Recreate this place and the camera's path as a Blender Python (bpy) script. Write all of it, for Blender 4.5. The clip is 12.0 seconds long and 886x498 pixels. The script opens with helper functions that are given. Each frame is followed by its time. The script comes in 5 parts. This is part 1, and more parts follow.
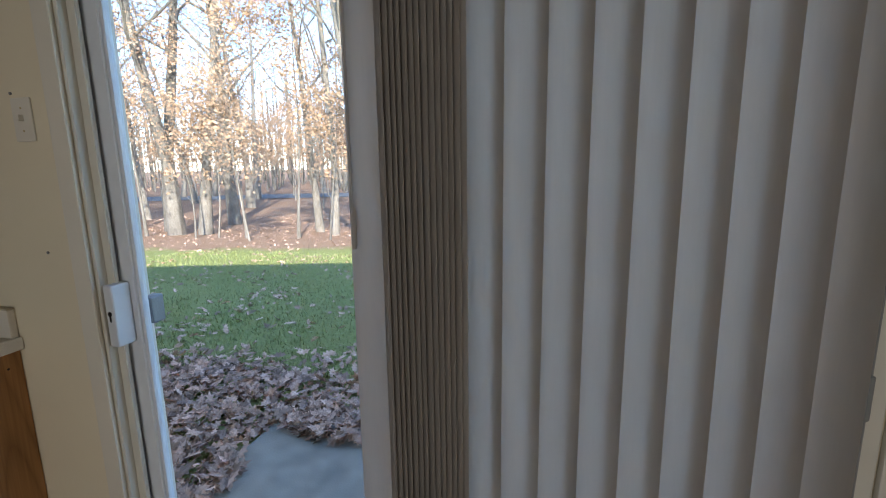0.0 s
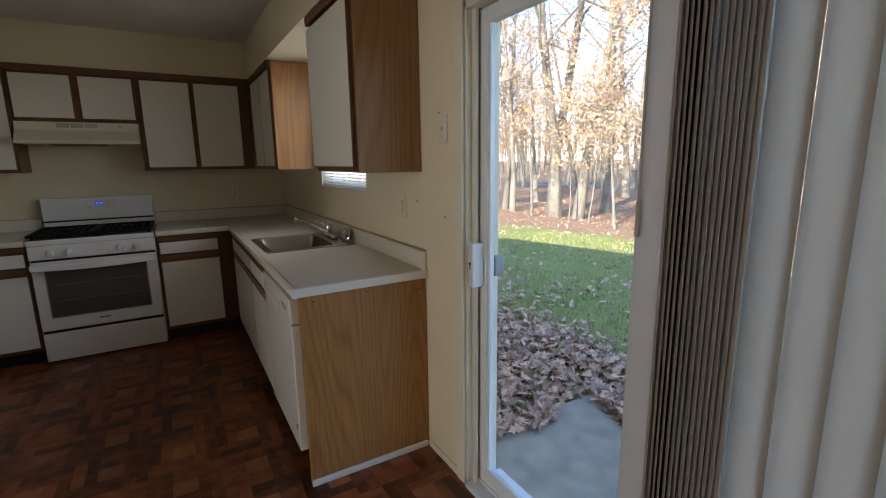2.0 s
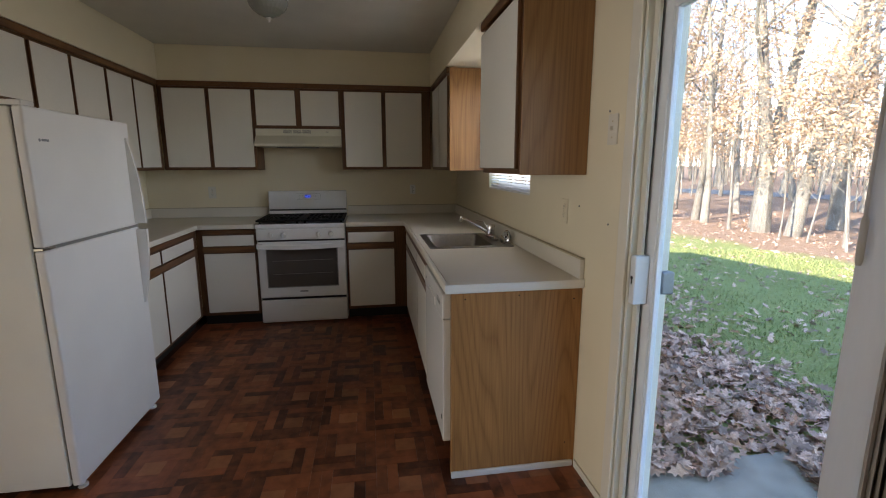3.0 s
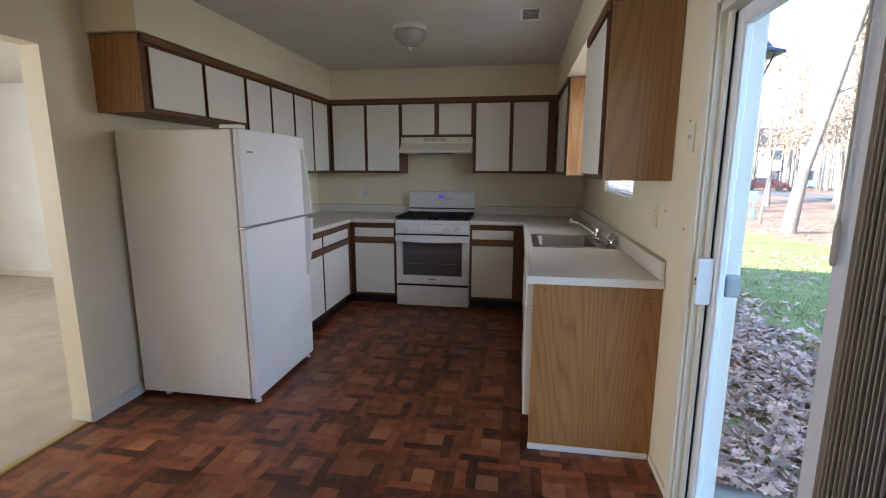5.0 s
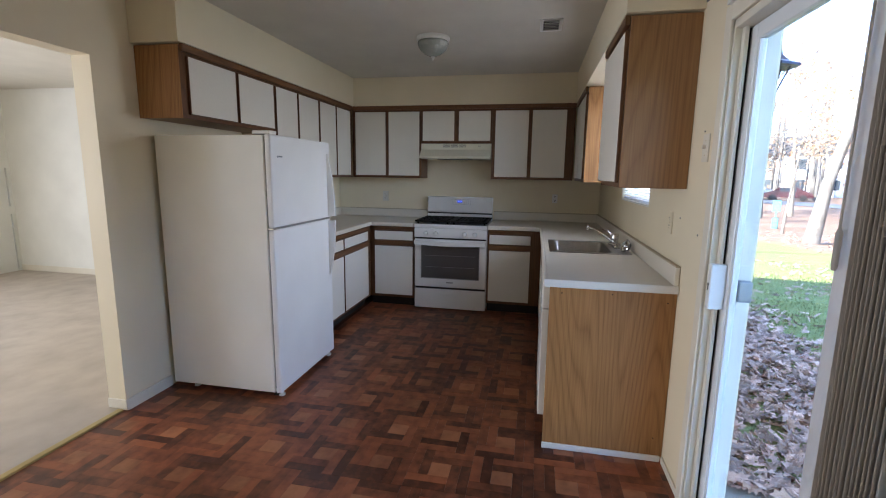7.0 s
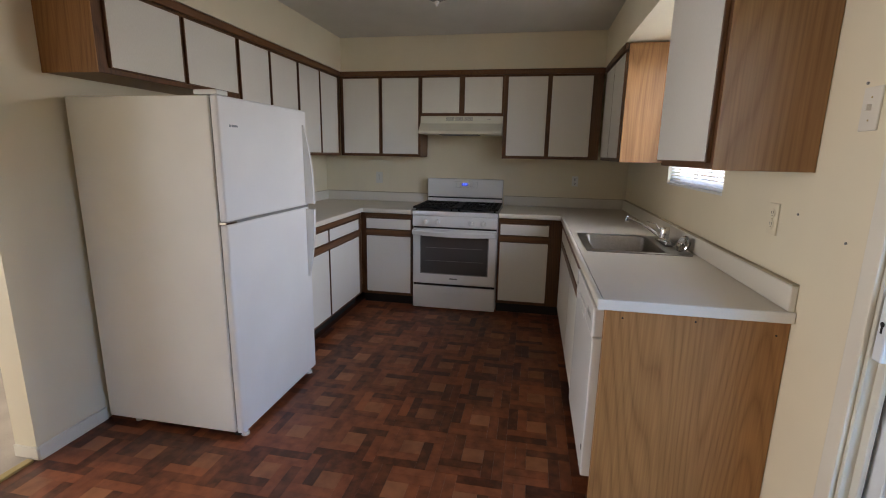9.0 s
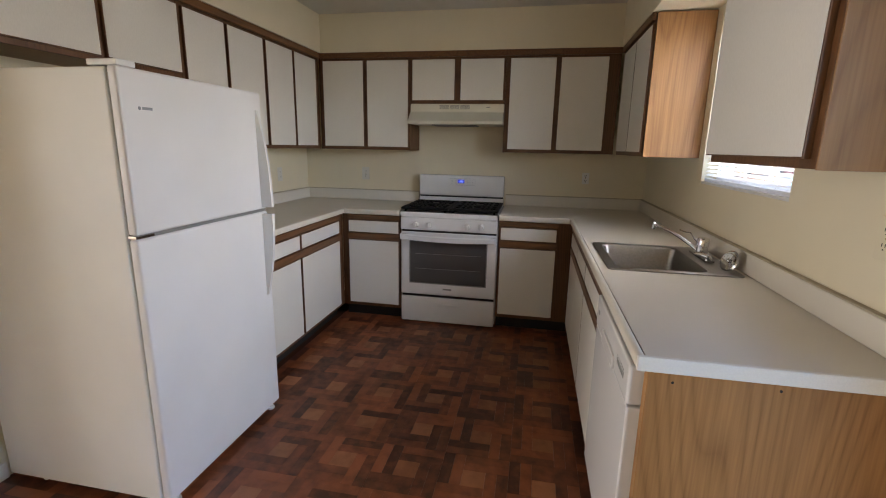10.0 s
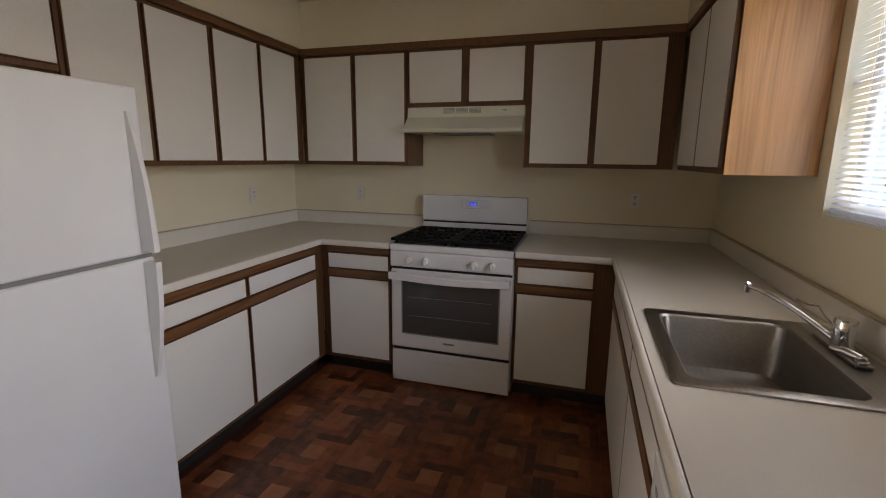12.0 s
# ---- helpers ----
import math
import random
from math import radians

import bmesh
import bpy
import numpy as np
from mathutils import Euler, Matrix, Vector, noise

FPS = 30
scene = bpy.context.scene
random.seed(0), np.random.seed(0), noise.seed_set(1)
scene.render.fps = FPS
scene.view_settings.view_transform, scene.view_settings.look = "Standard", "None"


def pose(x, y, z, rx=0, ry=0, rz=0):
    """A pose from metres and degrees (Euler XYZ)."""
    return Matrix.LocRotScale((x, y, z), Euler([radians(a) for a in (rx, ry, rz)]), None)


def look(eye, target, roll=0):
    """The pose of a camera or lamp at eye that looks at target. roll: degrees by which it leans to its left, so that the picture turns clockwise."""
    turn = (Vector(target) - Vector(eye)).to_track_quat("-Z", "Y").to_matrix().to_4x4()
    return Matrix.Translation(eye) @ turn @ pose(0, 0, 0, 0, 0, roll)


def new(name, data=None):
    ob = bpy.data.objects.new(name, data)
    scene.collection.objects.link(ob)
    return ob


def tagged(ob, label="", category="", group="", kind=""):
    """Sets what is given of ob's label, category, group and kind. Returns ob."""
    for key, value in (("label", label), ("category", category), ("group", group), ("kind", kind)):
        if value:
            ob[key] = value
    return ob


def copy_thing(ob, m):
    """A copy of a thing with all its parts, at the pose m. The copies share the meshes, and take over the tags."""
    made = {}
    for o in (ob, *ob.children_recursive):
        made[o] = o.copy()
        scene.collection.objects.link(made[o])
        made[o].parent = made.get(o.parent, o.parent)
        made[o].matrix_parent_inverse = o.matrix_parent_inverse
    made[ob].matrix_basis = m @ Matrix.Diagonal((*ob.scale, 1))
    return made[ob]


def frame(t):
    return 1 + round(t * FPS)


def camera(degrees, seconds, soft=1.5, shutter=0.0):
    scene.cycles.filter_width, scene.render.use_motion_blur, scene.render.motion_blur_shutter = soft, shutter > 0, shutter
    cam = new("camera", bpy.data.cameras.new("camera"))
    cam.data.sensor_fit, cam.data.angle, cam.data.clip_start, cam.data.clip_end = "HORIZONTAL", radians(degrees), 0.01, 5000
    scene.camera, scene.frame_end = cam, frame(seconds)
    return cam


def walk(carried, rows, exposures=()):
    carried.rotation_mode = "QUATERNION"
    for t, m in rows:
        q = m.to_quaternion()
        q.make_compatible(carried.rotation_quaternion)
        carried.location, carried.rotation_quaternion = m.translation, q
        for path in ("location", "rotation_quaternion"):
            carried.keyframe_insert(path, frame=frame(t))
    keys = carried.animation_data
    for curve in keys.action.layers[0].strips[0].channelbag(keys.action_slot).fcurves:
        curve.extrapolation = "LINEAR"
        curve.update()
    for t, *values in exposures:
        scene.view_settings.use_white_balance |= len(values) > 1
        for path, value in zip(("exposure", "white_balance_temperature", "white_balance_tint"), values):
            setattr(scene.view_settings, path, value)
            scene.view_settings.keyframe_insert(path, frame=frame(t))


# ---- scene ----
cam = camera(88.2, 12.0, soft=1.05)
PATH = [
    (0, (0.051, 0.146, 1.404), (-0.455, 2.048, 1.048), -0.9),
    (0.5, (0.159, 0.178, 1.401), (-0.736, 1.929, 1.04), -0.6),
    (1, (0.254, 0.186, 1.391), (-0.987, 1.71, 1.019), -0.8),
    (1.5, (0.307, 0.176, 1.411), (-1.185, 1.454, 1.033), -0.6),
    (2, (0.314, 0.097, 1.415), (-1.379, 1.092, 1.038), -0.8),
    (2.5, (0.315, 0.06, 1.414), (-1.535, 0.724, 1.044), -0.7),
    (3, (0.305, 0.164, 1.411), (-1.637, 0.478, 1.051), -0.1),
    (3.5, (0.354, 0.309, 1.41), (-1.614, 0.32, 1.053), 0.6),
    (5.5, (0.726, 0.422, 1.427), (-1.214, 0.071, 1.092), -0.1),
    (6, (0.757, 0.43, 1.426), (-1.18, 0.044, 1.111), 0.0),
    (6.5, (0.769, 0.425, 1.428), (-1.167, 0.029, 1.119), 0.4),
    (7, (0.751, 0.408, 1.426), (-1.184, 0.022, 1.1), 0.8),
    (9, (0.097, 0.216, 1.41), (-1.825, -0.15, 1.0), 1.0),
    (9.5, (-0.126, 0.139, 1.406), (-2.044, -0.233, 0.98), 0.9),
    (10, (-0.417, 0.193, 1.405), (-2.334, -0.18, 0.969), 1.1),
    (10.5, (-0.635, 0.204, 1.388), (-2.554, -0.155, 0.954), 1.0),
    (11, (-0.894, 0.153, 1.414), (-2.808, -0.246, 0.989), 0.2),
    (11.5, (-1.094, 0.164, 1.408), (-2.994, -0.324, 1.017), -0.1),
    (12, (-1.292, 0.296, 1.418), (-3.169, -0.274, 1.032), 0.6),
]
EXPOSURES = [(0.0, 2.12, 6450, 12), (0.5, 2.17, 6550, 12), (1.0, 2.22, 6700, 12), (1.5, 2.25, 6850, 13), (2.0, 2.33, 7000, 13), (2.5, 2.5, 7050, 14),
             (3.0, 2.65, 6900, 14), (3.5, 2.75, 6700, 14), (5.5, 3.3, 6100, 14), (6.5, 3.4, 5950, 14), (7.0, 3.28, 6000, 15), (9.0, 3.25, 6600, 17),
             (9.5, 3.42, 6900, 17), (10.0, 3.45, 6950, 17), (11.0, 3.3, 7050, 19), (12.0, 2.95, 7300, 20)]
walk(cam, [(t, look(eye, target, roll)) for t, eye, target, roll in PATH], EXPOSURES)

# ---------------- world, sun, large lights ----------------
SUN_EL, SUN_AZ = 27.0, 150.0          # degrees; azimuth clockwise from +y
world = bpy.data.worlds.new("sky_world")
scene.world = world
world.use_nodes = True
wn = world.node_tree
sky = wn.nodes.new("ShaderNodeTexSky")
sky.sky_type, sky.sun_disc = "NISHITA", False
sky.altitude, sky.dust_density, sky.ozone_density = 2500, 0.1, 2.5
sky.sun_elevation, sky.sun_rotation = radians(SUN_EL), radians(SUN_AZ)
wn.links.new(sky.outputs[0], wn.nodes["Background"].inputs[0])
wn.nodes["Background"].inputs[1].default_value = 0.19
sun = new("sun", bpy.data.lights.new("sun", "SUN"))
sun.data.energy, sun.data.angle, sun.data.color = 2.9, radians(0.5), (1.0, 0.93, 0.82)
sx, sy = math.sin(radians(SUN_AZ)), math.cos(radians(SUN_AZ))
sun.matrix_world = look((sx * 50, sy * 50, 50 * math.tan(radians(SUN_EL))), (0, 0, 0))


def window_light(name, m, w, h, watts, color, spread=180):
    """An area lamp that stands in for the sky light of one window."""
    d = bpy.data.lights.new(name, "AREA")
    d.shape, d.size, d.size_y, d.energy, d.color = "RECTANGLE", w, h, watts, color
    d.spread = radians(spread)
    ob = new(name, d)
    ob.matrix_world = m
    return ob


# living room: added lamp for an unseen window, the wall behind it is solid
window_light("living_fill_light", look((0.4, -6.5, 1.3), (0.4, -2, 1.0)), 4.8, 1.9, 25, (0.93, 0.97, 1.0))
window_light("kitchen_window_light", look((-2.73, 1.158, 1.665), (-2.73, -2.0, 1.665)), 0.80, 0.74, 1.6, (0.92, 0.96, 1.0), 130)

# ---------------- materials ----------------


def mat(name, color, rough=0.6, metal=0.0, color2=None, scale=6.0, stretch=(1, 1, 1), bump=0.0, bump_scale=60.0,
        vary=0.0, island=0.0, grime=0.0, detail=6.0, spec=0.5, coat=0.0, coords="Object"):
    """A procedural surface: two colours mixed by stretched noise, large faint stains, fine relief."""
    m = bpy.data.materials.new(name)
    m.use_nodes = True
    n, l = m.node_tree.nodes, m.node_tree.links
    b = n["Principled BSDF"]
    b.inputs["Roughness"].default_value, b.inputs["Metallic"].default_value = rough, metal
    b.inputs["Specular IOR Level"].default_value = spec
    b.inputs["Coat Weight"].default_value = coat
    tc = n.new("ShaderNodeTexCoord")
    mp = n.new("ShaderNodeMapping")
    mp.inputs["Scale"].default_value = stretch
    l.new(tc.outputs[coords], mp.inputs[0])
    no = n.new("ShaderNodeTexNoise")
    no.inputs["Scale"].default_value, no.inputs["Detail"].default_value = scale, detail
    l.new(mp.outputs[0], no.inputs[0])
    ramp = n.new("ShaderNodeMapRange")
    ramp.inputs[1].default_value, ramp.inputs[2].default_value = 0.3, 0.7
    l.new(no.outputs[0], ramp.inputs[0])
    mix = n.new("ShaderNodeMix")
    mix.data_type = "RGBA"
    c2 = color2 or tuple(c * 0.93 for c in color)
    mix.inputs[6].default_value, mix.inputs[7].default_value = (*color, 1), (*c2, 1)
    l.new(ramp.outputs[0], mix.inputs[0])
    out = mix.outputs[2]
    big = n.new("ShaderNodeTexNoise")
    big.inputs["Scale"].default_value, big.inputs["Detail"].default_value = 1.3, 3
    l.new(tc.outputs[coords], big.inputs[0])
    val = n.new("ShaderNodeMapRange")
    val.inputs[1].default_value, val.inputs[2].default_value = 0.35, 0.7
    val.inputs[3].default_value, val.inputs[4].default_value = 1.0, 1.0 - grime
    l.new(big.outputs[0], val.inputs[0])
    fac = val.outputs[0]
    for amount, node, sock in ((vary, "ShaderNodeObjectInfo", "Random"), (island, "ShaderNodeNewGeometry", "Random Per Island")):
        if amount:
            src = n.new(node)
            r = n.new("ShaderNodeMapRange")
            r.inputs[3].default_value, r.inputs[4].default_value = 1 - amount, 1 + amount
            l.new(src.outputs[sock], r.inputs[0])
            mu = n.new("ShaderNodeMath")
            mu.operation = "MULTIPLY"
            l.new(fac, mu.inputs[0])
            l.new(r.outputs[0], mu.inputs[1])
            fac = mu.outputs[0]
    hsv = n.new("ShaderNodeHueSaturation")
    l.new(out, hsv.inputs["Color"])
    l.new(fac, hsv.inputs["Value"])
    l.new(hsv.outputs[0], b.inputs["Base Color"])
    rr = n.new("ShaderNodeMapRange")
    rr.inputs[3].default_value, rr.inputs[4].default_value = max(0.02, rough - 0.06), min(1, rough + 0.08)
    l.new(big.outputs[0], rr.inputs[0])
    l.new(rr.outputs[0], b.inputs["Roughness"])
    if bump:
        bn = n.new("ShaderNodeTexNoise")
        bn.inputs["Scale"].default_value, bn.inputs["Detail"].default_value = bump_scale, 4
        l.new(mp.outputs[0], bn.inputs[0])
        bp = n.new("ShaderNodeBump")
        bp.inputs["Strength"].default_value, bp.inputs["Distance"].default_value = bump, 0.004
        l.new(bn.outputs[0], bp.inputs["Height"])
        l.new(bp.outputs[0], b.inputs["Normal"])
    return m


def wood(name, light, dark, rough=0.4, axis=2, vary=0.0, ring=9.0):
    """Oak veneer with cathedral grain along one axis."""
    m = bpy.data.materials.new(name)
    m.use_nodes = True
    n, l = m.node_tree.nodes, m.node_tree.links
    b = n["Principled BSDF"]
    tc = n.new("ShaderNodeTexCoord")
    mp = n.new("ShaderNodeMapping")
    s = [1.0, 1.0, 1.0]
    s[axis] = 0.10
    mp.inputs["Scale"].default_value = s
    l.new(tc.outputs["Object"], mp.inputs[0])
    base = n.new("ShaderNodeTexNoise")
    base.inputs["Scale"].default_value, base.inputs["Detail"].default_value = 2.6, 1
    l.new(mp.outputs[0], base.inputs[0])
    mul = n.new("ShaderNodeMath")
    mul.operation, mul.inputs[1].default_value = "MULTIPLY", ring * 4.6
    l.new(base.outputs[0], mul.inputs[0])
    fr = n.new("ShaderNodeMath")
    fr.operation = "PINGPONG"
    fr.inputs[1].default_value = 0.5
    l.new(mul.outputs[0], fr.inputs[0])
    line = n.new("ShaderNodeMath")
    line.operation, line.inputs[1].default_value = "POWER", 2.4
    dbl = n.new("ShaderNodeMath")
    dbl.operation, dbl.inputs[1].default_value = "MULTIPLY", 2.0
    l.new(fr.outputs[0], dbl.inputs[0])
    l.new(dbl.outputs[0], line.inputs[0])
    fine = n.new("ShaderNodeTexNoise")
    fine.inputs["Scale"].default_value, fine.inputs["Detail"].default_value = 140, 5
    mp2 = n.new("ShaderNodeMapping")
    s2 = [1.0, 1.0, 1.0]
    s2[axis] = 0.03
    mp2.inputs["Scale"].default_value = s2
    l.new(tc.outputs["Object"], mp2.inputs[0])
    l.new(mp2.outputs[0], fine.inputs[0])
    add = n.new("ShaderNodeMath")
    add.operation = "MULTIPLY_ADD"
    add.inputs[1].default_value = 0.50
    l.new(line.outputs[0], add.inputs[0])
    f2 = n.new("ShaderNodeMapRange")
    f2.inputs[1].default_value, f2.inputs[2].default_value = 0.35, 0.7
    f2.inputs[3].default_value, f2.inputs[4].default_value = 0.0, 0.50
    l.new(fine.outputs[0], f2.inputs[0])
    l.new(f2.outputs[0], add.inputs[2])
    mix = n.new("ShaderNodeMix")
    mix.data_type = "RGBA"
    mix.inputs[6].default_value, mix.inputs[7].default_value = (*light, 1), (*dark, 1)
    l.new(add.outputs[0], mix.inputs[0])
    big = n.new("ShaderNodeTexNoise")
    big.inputs["Scale"].default_value = 2.0
    l.new(tc.outputs["Object"], big.inputs[0])
    v = n.new("ShaderNodeMapRange")
    v.inputs[3].default_value, v.inputs[4].default_value = 0.8, 1.15
    l.new(big.outputs[0], v.inputs[0])
    hsv = n.new("ShaderNodeHueSaturation")
    l.new(mix.outputs[2], hsv.inputs["Color"])
    l.new(v.outputs[0], hsv.inputs["Value"])
    l.new(hsv.outputs[0], b.inputs["Base Color"])
    b.inputs["Roughness"].default_value = rough
    bp = n.new("ShaderNodeBump")
    bp.inputs["Strength"].default_value, bp.inputs["Distance"].default_value = 0.25, 0.002
    l.new(fine.outputs[0], bp.inputs["Height"])
    l.new(bp.outputs[0], b.inputs["Normal"])
    return m


M = {}
M["wall"] = mat("wall_paint", (0.80, 0.715, 0.53), 0.55, color2=(0.77, 0.685, 0.505), scale=3, bump=0.12, bump_scale=220, grime=0.05)
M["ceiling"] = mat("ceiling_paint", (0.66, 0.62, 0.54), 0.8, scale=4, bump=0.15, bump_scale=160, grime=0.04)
M["trim"] = mat("trim_paint", (0.78, 0.73, 0.62), 0.4, scale=5, bump=0.06, bump_scale=90, grime=0.06)
M["white_trim"] = mat("white_trim_paint", (0.80, 0.79, 0.76), 0.4, scale=5, bump=0.08, bump_scale=120, grime=0.06)
M["vinyl"] = mat("white_frame", (0.76, 0.79, 0.82), 0.3, scale=8, bump=0.03, grime=0.05)
M["stop"] = mat("beige_frame", (0.70, 0.66, 0.56), 0.4, scale=8, bump=0.03, grime=0.05)
M["laminate"] = mat("door_laminate", (0.80, 0.77, 0.70), 0.42, color2=(0.75, 0.72, 0.65), scale=260, stretch=(1, 1, 0.25), bump=0.10, bump_scale=300, grime=0.05)
M["oak_dark"] = wood("stained_oak", (0.165, 0.072, 0.027), (0.070, 0.029, 0.0105), 0.45, 2)
M["oak_dark_h"] = wood("stained_oak_rail", (0.190, 0.082, 0.029), (0.080, 0.032, 0.0115), 0.42, 0)
M["oak"] = wood("oak_veneer", (0.41, 0.200, 0.066), (0.225, 0.098, 0.030), 0.48, 2, ring=7)
M["oak_red"] = wood("oak_veneer_red", (0.335, 0.175, 0.068), (0.205, 0.098, 0.036), 0.50, 2, ring=5)
M["inside"] = mat("cabinet_inside", (0.35, 0.24, 0.14), 0.6)
M["counter"] = mat("counter_laminate", (0.75, 0.70, 0.61), 0.46, color2=(0.68, 0.63, 0.54), scale=420, bump=0.02, bump_scale=400, grime=0.06)
M["counter_edge"] = mat("counter_edge", (0.80, 0.78, 0.73), 0.35, scale=300, grime=0.05)
M["enamel"] = mat("white_enamel", (0.80, 0.79, 0.77), 0.22, scale=3, grime=0.03, bump=0.02, bump_scale=140)
M["fridge_front"] = mat("fridge_enamel", (0.80, 0.79, 0.78), 0.38, scale=3, grime=0.03, bump=0.10, bump_scale=420)
M["fridge_side"] = mat("fridge_side_enamel", (0.84, 0.825, 0.77), 0.45, scale=3, grime=0.04, bump=0.10, bump_scale=420)
M["almond"] = mat("hood_enamel", (0.72, 0.69, 0.56), 0.35, scale=4, grime=0.08)
M["black"] = mat("black_enamel", (0.006, 0.006, 0.006), 0.3, scale=6, grime=0.2)
M["iron"] = mat("cast_iron", (0.005, 0.005, 0.005), 0.62, spec=0.2, bump=0.3, bump_scale=300)
M["gasket"] = mat("grey_gasket", (0.22, 0.22, 0.21), 0.6)
# near-black for feet, wheels and nails, and for shade painted into gaps
M["dark"] = mat("dark_parts_and_gap_shade", (0.015, 0.013, 0.012), 0.7)
M["grey"] = mat("grey_metal", (0.24, 0.26, 0.28), 0.45, 0.4, scale=9)
M["oven_glass"] = mat("oven_glass", (0.075, 0.072, 0.070), 0.07, scale=2, spec=0.6)
M["rack"] = mat("oven_rack", (0.19, 0.185, 0.18), 0.5, 0.0)
M["steel"] = mat("brushed_steel", (0.36, 0.345, 0.325), 0.33, 1.0, color2=(0.30, 0.29, 0.27), scale=40, stretch=(0.15, 3, 3), bump=0.05, bump_scale=120, grime=0.1)
M["caulk"] = mat("aged_caulk", (0.50, 0.43, 0.31), 0.6, color2=(0.42, 0.36, 0.25), scale=30)
M["chrome"] = mat("chrome", (0.72, 0.72, 0.73), 0.09, 1.0, scale=5)
M["plate"] = mat("outlet_plastic", (0.74, 0.71, 0.63), 0.35, scale=9)
M["plate_white"] = mat("outlet_white", (0.82, 0.81, 0.78), 0.35, scale=9)
M["floor_sub"] = mat("floor_joint", (0.060, 0.021, 0.011), 0.6)
M["carpet"] = mat("cream_carpet", (0.56, 0.49, 0.41), 0.95, color2=(0.46, 0.395, 0.325), scale=5, bump=0.9, bump_scale=350, grime=0.10)
M["brass"] = mat("threshold_brass", (0.50, 0.38, 0.17), 0.35, 0.7, scale=20)
M["vane"] = mat("vane_vinyl", (0.46, 0.43, 0.39), 0.45, color2=(0.42, 0.395, 0.36), scale=160, stretch=(1, 1, 0.1), bump=0.06, bump_scale=200)
M["living_wall"] = mat("living_wall_paint", (0.80, 0.795, 0.745), 0.6, scale=3, bump=0.12, bump_scale=220, grime=0.04)
M["slat"] = mat("blind_slat", (0.86, 0.86, 0.85), 0.4, scale=9)
M["concrete"] = mat("concrete", (0.48, 0.435, 0.35), 0.9, color2=(0.30, 0.275, 0.225), scale=7, bump=0.5, bump_scale=90, grime=0.25)
M["siding"] = mat("siding", (0.55, 0.52, 0.45), 0.7, grime=0.1)
M["shingle"] = mat("shingle", (0.10, 0.09, 0.08), 0.9, bump=0.4)
M["asphalt"] = mat("asphalt", (0.16, 0.165, 0.17), 0.9, color2=(0.12, 0.125, 0.13), scale=2, bump=0.3, bump_scale=60)
M["bark"] = mat("bark", (0.34, 0.30, 0.25), 0.9, color2=(0.17, 0.14, 0.11), scale=9, stretch=(3, 3, 0.6), bump=0.9, bump_scale=26, vary=0.25, grime=0.35)
M["oakleaf"] = mat("dry_leaf", (0.62, 0.42, 0.315), 0.75, color2=(0.42, 0.255, 0.175), scale=30, island=0.55)
M["tanleaf"] = mat("hanging_leaf", (0.50, 0.33, 0.21), 0.75, color2=(0.38, 0.23, 0.135), scale=8, island=0.45)
M["teal"] = mat("teal_plastic", (0.10, 0.30, 0.33), 0.5)
M["car_red"] = mat("red_car_paint", (0.075, 0.018, 0.022), 0.25, coat=0.5)
M["car_grey"] = mat("grey_car_paint", (0.25, 0.26, 0.28), 0.25, coat=0.5)
M["far_wall"] = mat("far_white_siding", (0.72, 0.70, 0.66), 0.7)
M["far_glass"] = mat("far_window", (0.06, 0.07, 0.08), 0.15)
M["lantern"] = mat("lantern_metal", (0.035, 0.045, 0.075), 0.4, 0.6)
M["tape"] = mat("blue_tape", (0.07, 0.10, 0.20), 0.6)


def glass(name, tint=(1, 1, 1), rough=0.0, amount=0.12):
    """A clear pane: mostly see-through with a mirror sheen."""
    m = bpy.data.materials.new(name)
    m.use_nodes = True
    n, l = m.node_tree.nodes, m.node_tree.links
    n.remove(n["Principled BSDF"])
    tr, gl, mx = n.new("ShaderNodeBsdfTransparent"), n.new("ShaderNodeBsdfGlossy"), n.new("ShaderNodeMixShader")
    lw = n.new("ShaderNodeLayerWeight")
    lw.inputs[0].default_value = 0.5
    pw = n.new("ShaderNodeMath")
    pw.operation, pw.inputs[1].default_value = "POWER", 5.0
    l.new(lw.outputs["Facing"], pw.inputs[0])
    fr = n.new("ShaderNodeMath")
    fr.operation, fr.inputs[1].default_value, fr.inputs[2].default_value = "MULTIPLY_ADD", 0.6, 0.022
    l.new(pw.outputs[0], fr.inputs[0])
    tr.inputs[0].default_value = (*tint, 1)
    gl.inputs["Roughness"].default_value = rough
    l.new(fr.outputs[0], mx.inputs[0])
    l.new(tr.outputs[0], mx.inputs[1])
    l.new(gl.outputs[0], mx.inputs[2])
    l.new(mx.outputs[0], n["Material Output"].inputs[0])
    return m


M["glass"] = glass("window_glass", (0.91, 0.935, 0.94))
M["frosted"] = mat("lamp_glass", (0.62, 0.64, 0.60), 0.22, spec=0.7, scale=14, grime=0.1)
_b = M["frosted"].node_tree.nodes["Principled BSDF"]
_b.inputs["Transmission Weight"].default_value = 0.55
for k in ("vane", "slat"):
    nd, lk = M[k].node_tree.nodes, M[k].node_tree.links
    ts, mx = nd.new("ShaderNodeBsdfTranslucent"), nd.new("ShaderNodeMixShader")
    ts.inputs[0].default_value = (0.88, 0.82, 0.75, 1) if k == "vane" else (0.72, 0.72, 0.72, 1)
    mx.inputs[0].default_value = 0.48 if k == "vane" else 0.50
    lk.new(nd["Principled BSDF"].outputs[0], mx.inputs[1])
    lk.new(ts.outputs[0], mx.inputs[2])
    lk.new(mx.outputs[0], nd["Material Output"].inputs[0])

